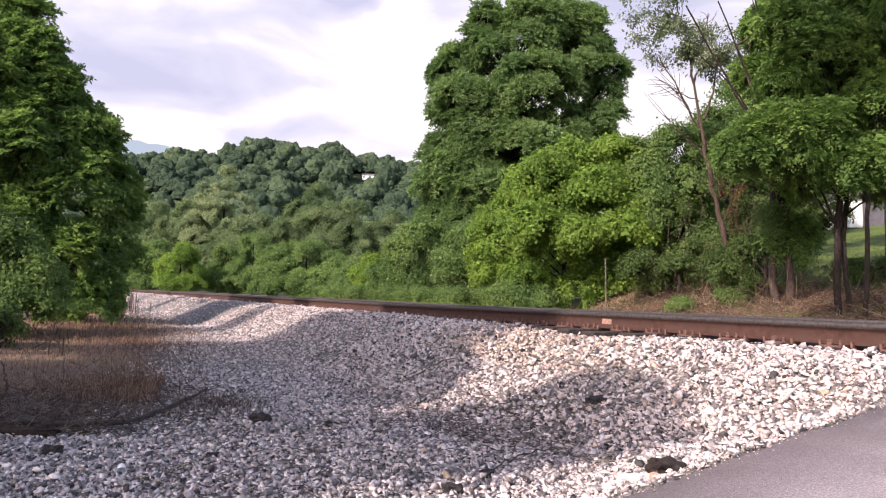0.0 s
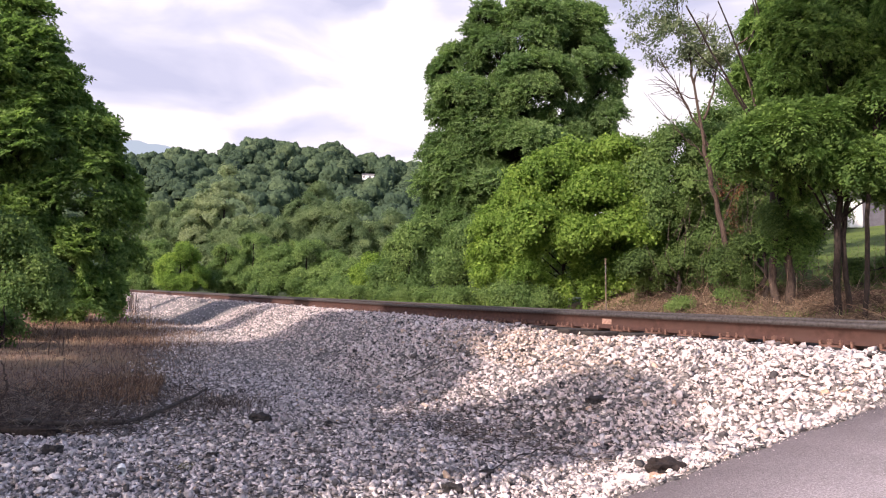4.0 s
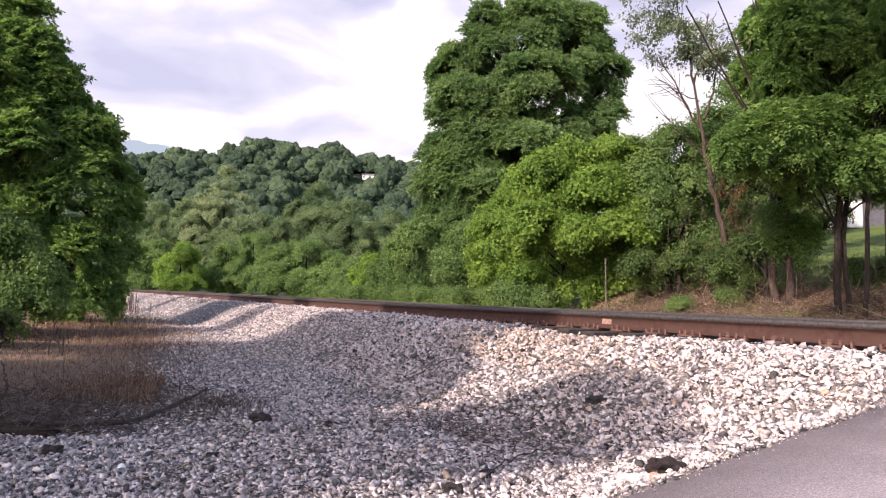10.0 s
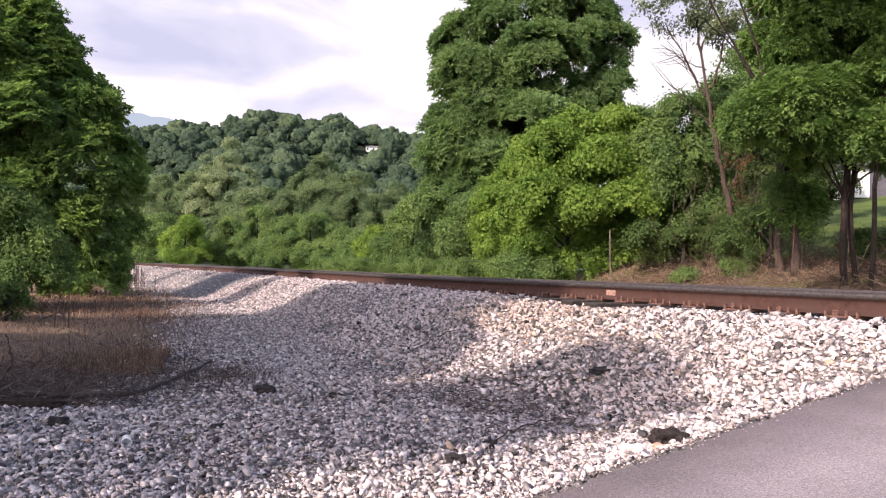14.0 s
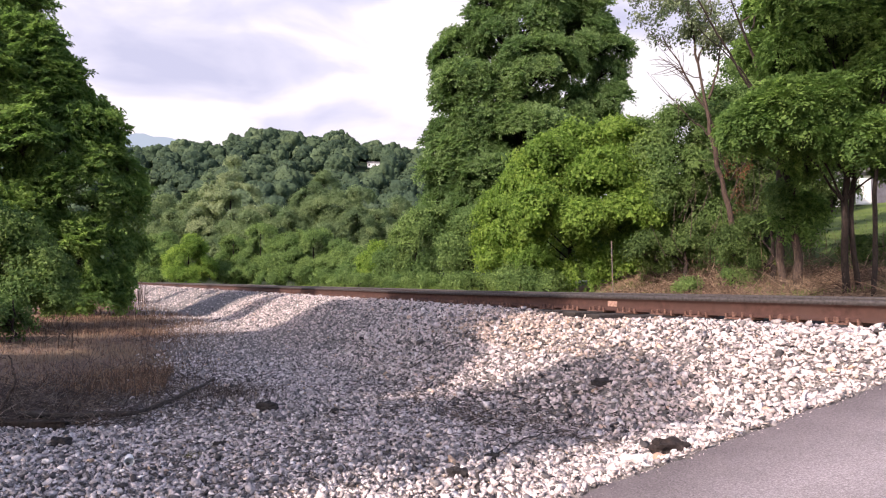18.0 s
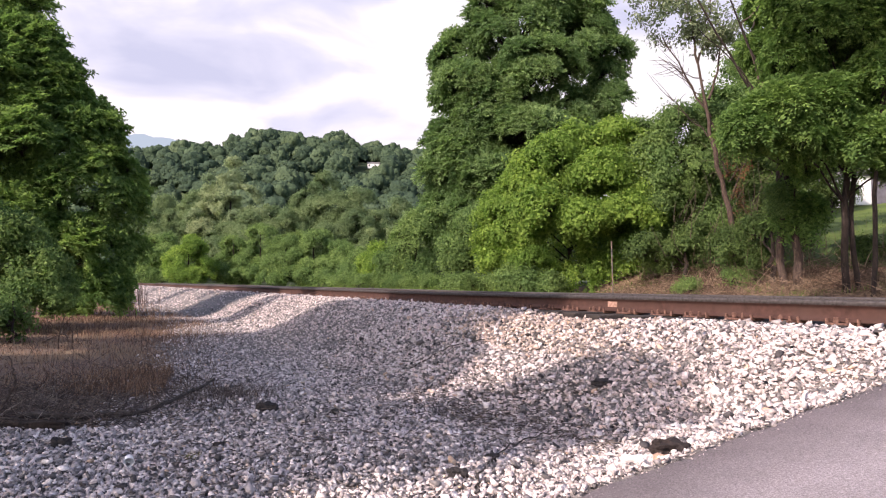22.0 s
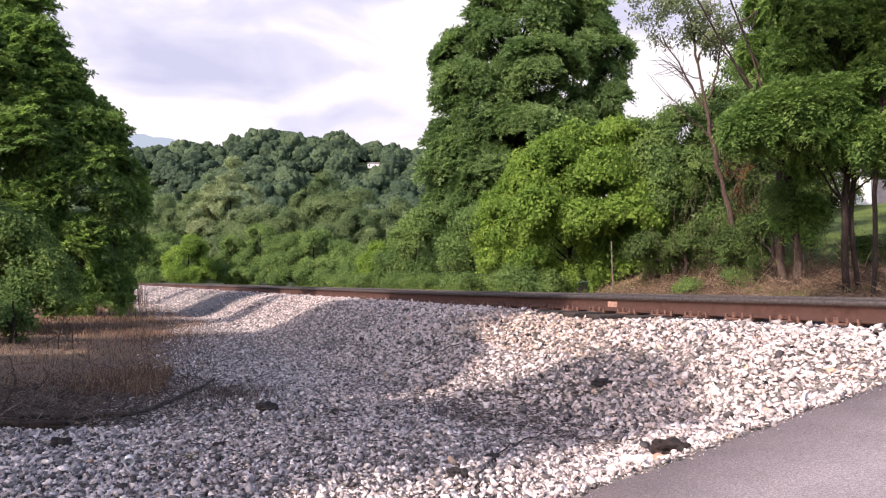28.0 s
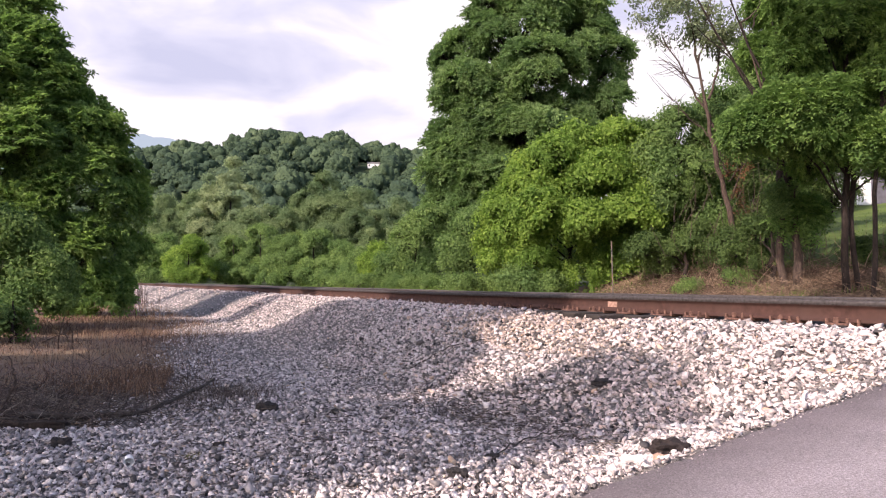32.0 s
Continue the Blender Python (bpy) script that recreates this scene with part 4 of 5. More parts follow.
for k, (dx, dz) in enumerate([(0.05, 1.7), (-0.02, 2.05), (0.12, 1.35), (-0.12, 2.4), (0.2, 1.0), (0.3, 2.2)]):
    ob = part("withered_leaves", KIT["brown"][k % 2], dead, Matrix.Translation((dx, -0.12, dz)) @ Matrix.Rotation(k * 1.3, 4, "Z"), "reddish-brown withered leaves")
    ob.scale = (0.5, 0.5, 0.55)
    ob["kind"] = "stuff"
low = []
for j in range(60):
    o = np.array([drng.uniform(-1.6, 1.4), drng.uniform(-0.6, 0.2), drng.uniform(0.1, 1.6)])
    e = o + [drng.normal(0, 0.25), drng.normal(0, 0.15), drng.uniform(0.3, 0.9)]
    low.append(tube(bent([o, (o + e) / 2 + drng.normal(0, 0.06, 3), e], 6), (0.007, 0.003), 4))
part("twig_spray", mesh_of("twig_spray", *joined(low), DEAD_LIT_BARK, True), dead, None, "bare dead twigs round the foot")

# far trees and thickets
FAR = [(-25.8, 64, 5.0, 2.3, "far"), (-21.6, 59, 4.7, 2.2, "bushy"), (-19, 63, 5.2, 2.2, "far"), (-16.3, 62, 6.0, 2.4, "far"), (-13.6, 60, 5.6, 2.3, "far"), (-11.0, 59, 5.2, 2.3, "far"), (-8.6, 57, 4.2, 2.0, "far"), (-29, 68, 5.5, 2.6, "far"), (-6.2, 52, 3.0, 1.6, "far")]
for k, (x, y, h, w, kit) in enumerate(FAR):
    tree("thicket_tree", put(x, y), "round bright green thicket tree along the far track" if kit == "bushy" else "leafy thicket tree along the far track", "tree", leaning(h * 0.8),
         [(0, 0, h * 0.4, w, w, h * 0.38), (-0.3 * w, -0.7 * w, h * 0.18, w * 0.75, w * 0.5, h * 0.2), (0.6 * w, -0.7 * w, h * 0.16, w * 0.7, w * 0.5, h * 0.18), (0.3, 0, h * 0.72, w * 0.7, w * 0.7, h * 0.25)],
         kit, 44, 0.66, 300 + k, group="far thicket trees", radii=(0.1, 0.04), limbs=False)
# taller trees in the valley: crowns of separate tiers, the poplar pale and pointed
TALL = [(-27.0, 88, 16.6, 4.6, "pale"), (-32.5, 90, 12.2, 4.6, "olive"), (-38.5, 95, 12.5, 4.6, "olive"), (-22.5, 80, 8.6, 4.2, "olive"), (-15.0, 87, 14.6, 5.2, "olive"), (-10.5, 84, 12.2, 4.8, "olive"), (-19, 94, 12.0, 4.6, "olive"), (-6, 90, 11.5, 4.6, "olive"), (-30, 96, 12.0, 4.8, "olive"), (-24.5, 98, 11.5, 4.6, "olive")]
for k, (x, y, h, w, kit) in enumerate(TALL):
    lobes = [(0, 0, h * 0.3, w, w, h * 0.24), (0.6 * w, -0.4 * w, h * 0.45, w * 0.7, w * 0.6, h * 0.17), (-0.6 * w, -0.3 * w, h * 0.5, w * 0.7, w * 0.6, h * 0.17), (0.25 * w, -0.3 * w, h * 0.64, w * 0.72, w * 0.6, h * 0.16), (-0.25 * w, -0.2 * w, h * 0.74, w * 0.6, w * 0.5, h * 0.14), (0.05 * w, 0, h * 0.88, w * 0.42, w * 0.4, h * 0.12)]
    tree("valley_tree", put(x, y), "tall pale silvery-green poplar in the valley" if kit == "pale" else "tall grey-green valley tree", "tree", leaning(h * 0.85), lobes, kit, 92, 0.85, 320 + k, group="valley trees", radii=(0.25, 0.08), limbs=False, inner=0.45)


def lumpy_crown(seed):
    """A rounded crown of many swellings, radius about 1."""
    rng = np.random.default_rng(seed)
    bm = bmesh.new()
    bmesh.ops.create_icosphere(bm, subdivisions=4, radius=1.0)
    bumps = rng.normal(size=(26, 3))
    bumps /= np.linalg.norm(bumps, axis=1)[:, None]
    reach = rng.uniform(0.12, 0.42, 26)
    for w in bm.verts:
        d = np.array(w.co[:])
        near = np.clip(1 - np.linalg.norm(bumps - d, axis=1) / 0.5, 0, 1)
        r = 0.72 + (reach * np.sqrt(near)).max() + 0.14 * noise.noise(Vector(d * 5) + Vector((seed, 0, 0))) + rng.uniform(-0.07, 0.1)
        w.co = Vector(d * r)
    bm.verts.index_update()
    v = np.array([w.co[:] for w in bm.verts])
    f = np.array([[w.index for w in g.verts] for g in bm.faces])
    bm.free()
    keep = v[f][:, :, 2].max(1) > -0.25
    return v, f[keep]


def far_woods():
    """The wooded hillside: rough, rounded, leafy crowns, one sheet of stuff."""
    rng = np.random.default_rng(77)
    n = 1150
    az = np.radians(rng.uniform(-28, 1, n))
    r = 170 + 400 * rng.uniform(0, 1, n) ** 0.8
    w = rng.uniform(3.8, 7.0, n) * np.where(rng.uniform(0, 1, n) < 0.25, 0.72, 1.0)
    h = w * rng.uniform(1.7, 2.5, n)
    # a clearing in front of the hill house
    keep = ~((np.abs(np.degrees(az) + 5.65) < 1.05) & (r > 352) & (r < 422))
    az, r, w, h = az[keep], r[keep], w[keep], h[keep]
    n = len(az)
    x, y = r * np.sin(az), r * np.cos(az)
    z = ground_z(x, y)
    vs, fs, k = [], [], 0
    shapes = [lumpy_crown(400 + j) for j in range(5)]
    kind = rng.integers(0, 5, n)
    for i in range(n):
        v, f = shapes[kind[i]]
        a = rng.uniform(0, 6.28)
        turn = np.array([[math.cos(a), -math.sin(a), 0], [math.sin(a), math.cos(a), 0], [0, 0, 1]])
        vs.append(v @ turn.T * [w[i], w[i], h[i] * 0.5] + [x[i], y[i], z[i] + h[i] * 0.5])
        fs.append(f + k)
        k += len(v)
    ob = new("far_woods", mesh_of("far_woods", np.concatenate(vs), np.concatenate(fs), HILLWOOD))
    tagged(ob, "dense dark green woods covering the hill", "woods", kind="stuff")
    # loose sprays of leaves that stand off the crowns
    pts, tri = np.concatenate(vs), np.concatenate(fs)
    tri = tri[rng.choice(len(tri), 300000)]
    p, q, o = pts[tri[:, 0]], pts[tri[:, 1]], pts[tri[:, 2]]
    nrm = np.cross(q - p, o - p)
    nrm /= np.linalg.norm(nrm, axis=1)[:, None] + 1e-9
    bary = rng.dirichlet((1, 1, 1), len(tri))
    c = p * bary[:, :1] + q * bary[:, 1:2] + o * bary[:, 2:] + nrm * rng.uniform(0.05, 0.4, (len(tri), 1))
    nrm = nrm + rng.normal(0, 0.4, c.shape)
    nrm /= np.linalg.norm(nrm, axis=1)[:, None]
    a = np.cross(nrm, rng.normal(size=c.shape))
    a /= np.linalg.norm(a, axis=1)[:, None]
    b = np.cross(nrm, a)
    sz = rng.uniform(0.28, 0.6, (len(c), 1))
    v = np.stack([c - a * sz, c + b * sz * 0.8, c + a * sz, c - b * sz * 0.8], 1).reshape(-1, 3)
    ob = new("leaf_sprays", mesh_of("leaf_sprays", v, np.arange(len(v)).reshape(-1, 4), HILLWOOD))
    tagged(ob, "sprays of leaves on the far woods", "leaves", kind="stuff")


def hillwood_mat():
    m, n, l, b = material("hill_leaf", 0.8, 0, 0.1)
    r = n.new("ShaderNodeNewGeometry").outputs["Random Per Island"]
    c = ramp(n, l, r, [(0.0, (0.028, 0.049, 0.032)), (0.5, (0.04, 0.066, 0.039)), (0.85, (0.055, 0.084, 0.047)), (1.0, (0.07, 0.1, 0.056))])
    c = mixed(n, l, 1.0, c, ramp(n, l, noise_of(n, l, 1.1, 4, None, "Object", 0.7), [(0.35, (0.62, 0.66, 0.68)), (0.65, (1.35, 1.32, 1.22))]), "MULTIPLY")
    l.new(c, b.inputs["Base Color"])
    return m


HILLWOOD = hillwood_mat()
far_woods()

# ---- far ridge and clouds ----


# an even self-glowing colour that takes no light from the sun
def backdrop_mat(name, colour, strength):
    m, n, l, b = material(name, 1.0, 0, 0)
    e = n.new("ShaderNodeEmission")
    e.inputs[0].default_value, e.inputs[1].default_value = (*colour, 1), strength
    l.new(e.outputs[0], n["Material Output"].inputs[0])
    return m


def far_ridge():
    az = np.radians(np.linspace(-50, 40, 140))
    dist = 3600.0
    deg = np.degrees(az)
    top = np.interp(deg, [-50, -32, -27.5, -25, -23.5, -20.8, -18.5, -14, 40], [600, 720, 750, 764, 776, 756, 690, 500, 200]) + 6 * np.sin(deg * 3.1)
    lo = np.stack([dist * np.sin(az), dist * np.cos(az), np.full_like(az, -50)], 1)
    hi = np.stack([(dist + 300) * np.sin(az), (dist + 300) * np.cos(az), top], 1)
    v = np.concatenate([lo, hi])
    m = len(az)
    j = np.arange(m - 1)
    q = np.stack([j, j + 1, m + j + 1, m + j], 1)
    # distance haze is painted in as a glowing pale blue
    ob = new("backdrop_ridge", mesh_of("backdrop_ridge", v, q, backdrop_mat("haze_tinted_glow", (0.4, 0.51, 0.61), 1.0), True))
    tagged(ob, "distant mountain ridge, blue haze put into its glowing colour", "mountain", kind="structure")


far_ridge()


def cloud_mat():
    m, n, l, b = material("cloud", 1.0, 0, 0)
    tc = n.new("ShaderNodeTexCoord")
    mp = n.new("ShaderNodeMapping")
    mp.inputs["Scale"].default_value = (1 / 1500, 1 / 1500, 1 / 600)
    l.new(tc.outputs["Object"], mp.inputs[0])
    n1 = n.new("ShaderNodeTexNoise")
    n1.inputs["Scale"].default_value, n1.inputs["Detail"].default_value, n1.inputs["Distortion"].default_value = 1.6, 5, 0.4
    n1.inputs["Roughness"].default_value = 0.45
    l.new(mp.outputs[0], n1.inputs["Vector"])
    sep = n.new("ShaderNodeSeparateXYZ")
    l.new(tc.outputs["Object"], sep.inputs[0])
    high = n.new("ShaderNodeMath")
    high.operation = "MULTIPLY_ADD"
    high.inputs[1].default_value, high.inputs[2].default_value = -1.0 / 4500, 0.305
    l.new(sep.outputs["Z"], high.inputs[0])
    both = n.new("ShaderNodeMath")
    l.new(n1.outputs["Fac"], both.inputs[0])
    l.new(high.outputs[0], both.inputs[1])
    c = ramp(n, l, both.outputs[0], [(0.36, (0.6, 0.67, 0.87)), (0.48, (0.78, 0.84, 1.0)), (0.57, (1.0, 1.05, 1.1))])
    e = n.new("ShaderNodeEmission")
    e.inputs[1].default_value = 0.82
    l.new(c, e.inputs[0])
    l.new(e.outputs[0], n["Material Output"].inputs[0])
    return m


def cloud_sheet():
    az, el = np.meshgrid(np.radians(np.linspace(-75, 75, 61)), np.radians(np.linspace(-2, 48, 21)))
    R = 4500
    v = np.stack([R * np.cos(el) * np.sin(az), R * np.cos(el) * np.cos(az), R * np.sin(el)], -1).reshape(-1, 3)
    m = 61
    i, j = np.meshgrid(np.arange(20), np.arange(60), indexing="ij")
    q = np.stack([i * m + j, i * m + j + 1, (i + 1) * m + j + 1, (i + 1) * m + j], -1).reshape(-1, 4)
    ob = new("backdrop_clouds", mesh_of("backdrop_clouds", v, q[:, ::-1], cloud_mat(), True))
    return tagged(ob, "bright overcast sky with drifting lavender-grey clouds", "clouds", kind="structure")


clouds = cloud_sheet()

# ---- houses ----


def house(name, at, yaw, w, d, h, label, windows):
    top = thing(name, at, label, "house")
    top.rotation_euler = (0, 0, radians(yaw))
    part("wall", box_mesh("wall", w, d, h, WHITE, 0.02), top, pose(0, 0, h / 2))
    bm = bmesh.new()
    e, k = 0.35, h * 0.45
    vs = [bm.verts.new(p) for p in [(-w / 2 - e, -d / 2 - e, h - 0.1), (w / 2 + e, -d / 2 - e, h - 0.1), (w / 2 + e, d / 2 + e, h - 0.1), (-w / 2 - e, d / 2 + e, h - 0.1), (-w / 2 - e, 0, h + k), (w / 2 + e, 0, h + k)]]
    for f in ((0, 1, 5, 4), (2, 3, 4, 5), (0, 4, 3), (1, 2, 5), (0, 3, 2, 1)):
        bm.faces.new([vs[i] for i in f])
    part("roof", bm_mesh("roof", bm, ROOF), top)
    for x, z, ww, hh in windows:
        win = part("window", box_mesh("window", ww, 0.06, hh, WHITE, 0.01), top, pose(x, -d / 2 - 0.02, z))
        part("pane", box_mesh("pane", ww - 0.16, 0.02, hh - 0.16, DARKENED_GREY, 0), win, pose(0, -0.03, 0))
    return top


HOUSE_AT = (-41.0, 407.0)
house("hill_house", put(*HOUSE_AT, 0.6), 8, 7.0, 5, 2.8, "small white house among the woods on the hill", [(-2.5, 1.6, 1.2, 1.3), (1, 1.6, 1.2, 1.3)])

# ---- white shed on the lawn ----


def shed():
    x, y = 20.3, 34.5
    top = thing("garden_shed", put(x, y, -0.1), "white shed on the lawn with a grey side darkened as if shaded", "shed")
    top.rotation_euler = (0, 0, radians(-6))
    wall = part("wall", box_mesh("wall", 1.05, 3.0, 1.4, WHITE, 0.02), top, pose(-0.25, 0, 0.7))
    for k in range(6):
        part("board", box_mesh("board", 1.05, 0.02, 0.19, WHITE, 0.006), wall, pose(0, -1.512, -0.56 + k * 0.205, 4))
    # the side stands in sun here, so its shade is in the paint colour
    part("side_wall", box_mesh("side_wall", 3.0, 2.9, 1.35, DARKENED_GREY, 0.02), top, pose(1.79, 0, 0.675), "grey boarded side wall with shade put into its colour")
    part("roof", box_mesh("roof", 4.6, 3.6, 0.4, ROOF, 0.12), top, pose(1.3, 0, 1.6))


shed()

# ---- ballast stones ----


def stone_templates():
    """Angular crushed stones: hulls of a few random points."""
    rng = np.random.default_rng(3)
    out = []
    for k in range(14):
        bm = bmesh.new()
        d = rng.normal(size=(5 + k % 4, 3))
        d /= np.linalg.norm(d, axis=1)[:, None]
        d *= rng.uniform(0.42, 0.76, (len(d), 1)) * np.array([1.0, rng.uniform(0.58, 0.92), rng.uniform(0.36, 0.64)])
        for q in d:
            bm.verts.new(q)
        bmesh.ops.convex_hull(bm, input=bm.verts[:])
        bmesh.ops.delete(bm, geom=[w for w in bm.verts if not w.link_faces], context="VERTS")
        bmesh.ops.triangulate(bm, faces=bm.faces[:])
        bm.verts.index_update()
        out.append((np.array([w.co[:] for w in bm.verts]), np.array([[w.index for w in g.verts] for g in bm.faces])))
        bm.free()
    return out


TEMPLATES = stone_templates()


def turns(rng, n, tilt=0.5):
    a, b, c = rng.uniform(0, 2 * np.pi, n), rng.normal(0, tilt, n), rng.normal(0, tilt, n)
    ca, sa, cb, sb, cc, sc = np.cos(a), np.sin(a), np.cos(b), np.sin(b), np.cos(c), np.sin(c)
    o, i = np.zeros(n), np.ones(n)
    za = np.stack([np.stack([ca, -sa, o], 1), np.stack([sa, ca, o], 1), np.stack([o, o, i], 1)], 1)
    xb = np.stack([np.stack([i, o, o], 1), np.stack([o, cb, -sb], 1), np.stack([o, sb, cb], 1)], 1)
    yc = np.stack([np.stack([cc, o, sc], 1), np.stack([o, i, o], 1), np.stack([-sc, o, cc], 1)], 1)
    return za @ xb @ yc


def stone_field():
    """Ballast over the ditch and the bank, dense near the road and coarser farther off."""
    rng = np.random.default_rng(21)
    bed = thing("ballast_bed", (0, 0, 0), "loose pale crushed-stone ballast on bank and ditch", "ballast")

    def scatter(n, ymin, ymax, lo, hi):
        y = np.sqrt(rng.uniform(ymin ** 2, ymax ** 2, n))
        x = y * rng.uniform(-0.72, 0.72, n)
        s, t = st(x, y)
        keep = (t > ROAD_T + 0.03 + rng.normal(0, 0.03, n)) & (s < 5.35 + 0.3 * rng.uniform(0, 1, n))
        keep &= (x > grass_edge(y) - 0.2 + rng.normal(0, 0.3, n))
        x, y, s = x[keep], y[keep], s[keep]
        size = (lo + (hi - lo) * rng.uniform(0, 1, len(x)) ** 1.4) * np.where(rng.uniform(0, 1, len(x)) < 0.07, 1.55, 1.0)
        return x, y, s, size * np.where(s > 3.3, 1.06, 0.82)

    sets = [scatter(50000, 2.4, 5.5, 0.022, 0.064), scatter(84000, 5.5, 10.5, 0.026, 0.068), scatter(86000, 10.5, 19, 0.032, 0.06), scatter(70000, 19, 52, 0.042, 0.07)]
    # the same ballast on both sides of the wedge above
    m = 16000
    so, to = rng.uniform(-4, 5.2, m), rng.uniform(ROAD_T + 0.05, 9.5, m)
    xo, yo = xy(so, to)
    keep = (np.abs(xo) > 0.72 * yo) & (xo > -5)
    sets.append((xo[keep], yo[keep], so[keep], rng.uniform(0.03, 0.075, int(keep.sum()))))
    x, y, s, size = [np.concatenate(k) for k in zip(*sets)]
    # loose grit on the lane's edge
    m = 700
    so, to = rng.uniform(0.8, 5.0, m), ROAD_T - np.abs(rng.normal(0, 0.05, m))
    xo, yo = xy(so, to)
    sets.append((xo, yo, so, 0.004 + 0.012 * rng.uniform(0, 1, m) ** 2))
    x, y, s, size = [np.concatenate(k) for k in zip(*sets)]
    z = np.where(st(x, y)[1] < ROAD_T, road_z(s), ground_z(x, y)) + size * rng.uniform(-0.05, 0.42, len(x))
    # the stones that the lane's edge passes nearest lie loose, one by one
    d = np.hypot(x - 1.6, y - 3.9)
    order = np.argsort(d)
    loose, rest = order[:300], order[300:]
    rot = turns(rng, len(x))
    shape = rng.integers(0, len(TEMPLATES), len(x))
    s, t = st(x, y)
    old = (s + 0.5 * waves(x, y, 1.7, 4) + rng.normal(0, 0.3, len(x)) < 3.6) & (t + rng.normal(0, 0.2, len(x)) > ROAD_T + 0.75)
    tan = ~old & (s > 4.25) & (np.abs(t - 6.4 + rng.normal(0, 0.5, len(x))) < 1.5) & (rng.uniform(0, 1, len(x)) < 0.75)
    for name, mat, mask in (("ballast", STONE, ~old & ~tan), ("weathered_ballast", OLDSTONE, old), ("ochre_ballast", TANSTONE, tan)):
        vs, fs, k = [], [], 0
        for j, (v, f) in enumerate(TEMPLATES):
            pick = rest[(shape[rest] == j) & mask[rest]]
            w = np.einsum("nij,vj->nvi", rot[pick], v) * size[pick][:, None, None] + np.stack([x, y, z], 1)[pick][:, None]
            vs.append(w.reshape(-1, 3))
            fs.append((f[None] + (np.arange(len(pick)) * len(v))[:, None, None]).reshape(-1, 3) + k)
            k += len(pick) * len(v)
        part(name, mesh_of(name, np.concatenate(vs), np.concatenate(fs), mat), bed)["kind"] = "stuff"
    meshes = [mesh_of("stone", v, f, STONE_PART) for v, f in TEMPLATES]
    for i in loose:
        m = Matrix(rot[i].tolist()).to_4x4()
        m.translation = (x[i], y[i], z[i])
        ob = part("stone", meshes[shape[i]], bed, m)
        ob.scale = (size[i],) * 3
    # the ballast between the ties and on the far shoulder
    n = 9000
    t, s2 = rng.uniform(-2, 26, n), rng.uniform(5.2, 9.3, n)
    keep = ((np.abs(((t / 0.505) + 0.5) % 1 - 0.5) > 0.3) | (s2 > 8.0) | (s2 < 5.2)) & (np.abs(s2 - RAIL_S - 0.037) > 0.12)
    t, s2 = t[keep], s2[keep]
    xx, yy = xy(s2, t)
    sz = rng.uniform(0.05, 0.085, len(t))
    zz = ground_z(xx, yy) + sz * rng.uniform(0.0, 0.3, len(t))
    rr = turns(rng, len(t))
    v, f = TEMPLATES[0]
    w = np.einsum("nij,vj->nvi", rr, v) * sz[:, None, None] + np.stack([xx, yy, zz], 1)[:, None]
    fs = (f[None] + (np.arange(len(t)) * len(v))[:, None, None]).reshape(-1, 3)
    part("crib_ballast", mesh_of("crib_ballast", w.reshape(-1, 3), fs, STONE), bed)["kind"] = "stuff"


stone_field()

# ---- dry grass, brush and litter ----


def blades(name, x, y, height, width, mat, seed, lean=0.35, label="", curve=0.3):
    """Thin bent blades standing on the ground, one sheet of stuff."""
    rng = np.random.default_rng(seed)
    n = len(x)
    z = ground_z(x, y) - 0.02
    h = height * rng.uniform(0.5, 1.25, n)
    a = rng.uniform(0, 2 * np.pi, n)
    d = np.stack([np.cos(a), np.sin(a)], 1) * (rng.uniform(0, lean, n) * h)[:, None]
    b = rng.uniform(0, 2 * np.pi, n)
    w = np.stack([np.cos(b), np.sin(b)], 1) * width * 0.5
    p0 = np.stack([x, y, z], 1)
    p1 = p0 + np.concatenate([d * 0.35, h[:, None] * 0.6], 1)
    p2 = p0 + np.concatenate([d, h[:, None] * (1 - curve * rng.uniform(0, 1, (n, 1)))], 1)
    w3 = np.concatenate([w, np.zeros((n, 1))], 1)
    v = np.stack([p0 - w3, p0 + w3, p1 + w3 * 0.8, p1 - w3 * 0.8, p2], 1).reshape(-1, 3)
    k = np.arange(n)[:, None] * 5
    tri = np.concatenate([k + [0, 1, 2], k + [0, 2, 3], k + [3, 2, 4]])
    ob = new(name, mesh_of(name, v, tri, mat))
    return tagged(ob, label, "grass", kind="stuff")


def litter(name, x, y, length, radius, mat, seed, flat=0.25, label="", category="brush", lift=0.05):
    """Fallen stalks and twigs lying across each other."""
    rng = np.random.default_rng(seed)
    pieces = []
    z = ground_z(x, y)
    for i in range(len(x)):
        a = rng.uniform(0, 2 * np.pi)
        ln = length * rng.uniform(0.4, 1.4)
        up = abs(rng.normal(0, flat))
        d = np.array([math.cos(a) * math.cos(up), math.sin(a) * math.cos(up), math.sin(up)])
        o = np.array([x[i], y[i], z[i] + rng.uniform(0, lift if np.isscalar(lift) else lift[i])])
        pieces.append(tube(np.array([o, o + d * ln * 0.5 + rng.normal(0, ln * 0.06, 3), o + d * ln]), (radius, radius * 0.4), 3))
    v, f = joined(pieces)
    ob = new(name, mesh_of(name, v, f, mat))
    return tagged(ob, label, category, kind="stuff")


grng = np.random.default_rng(31)


def in_ditch(n, ymin, ymax, inset=0.0):
    y = grng.uniform(ymin, ymax, n)
    x = grass_edge(y) - inset + 0.3 * waves(0, y, 1.9, 2) + 0.42 * grng.normal(0, 1, n) - np.abs(grng.normal(0, 1, n)) * (1.0 + 0.16 * y)
    k = (x > -0.75 * y)
    return x[k], y[k]


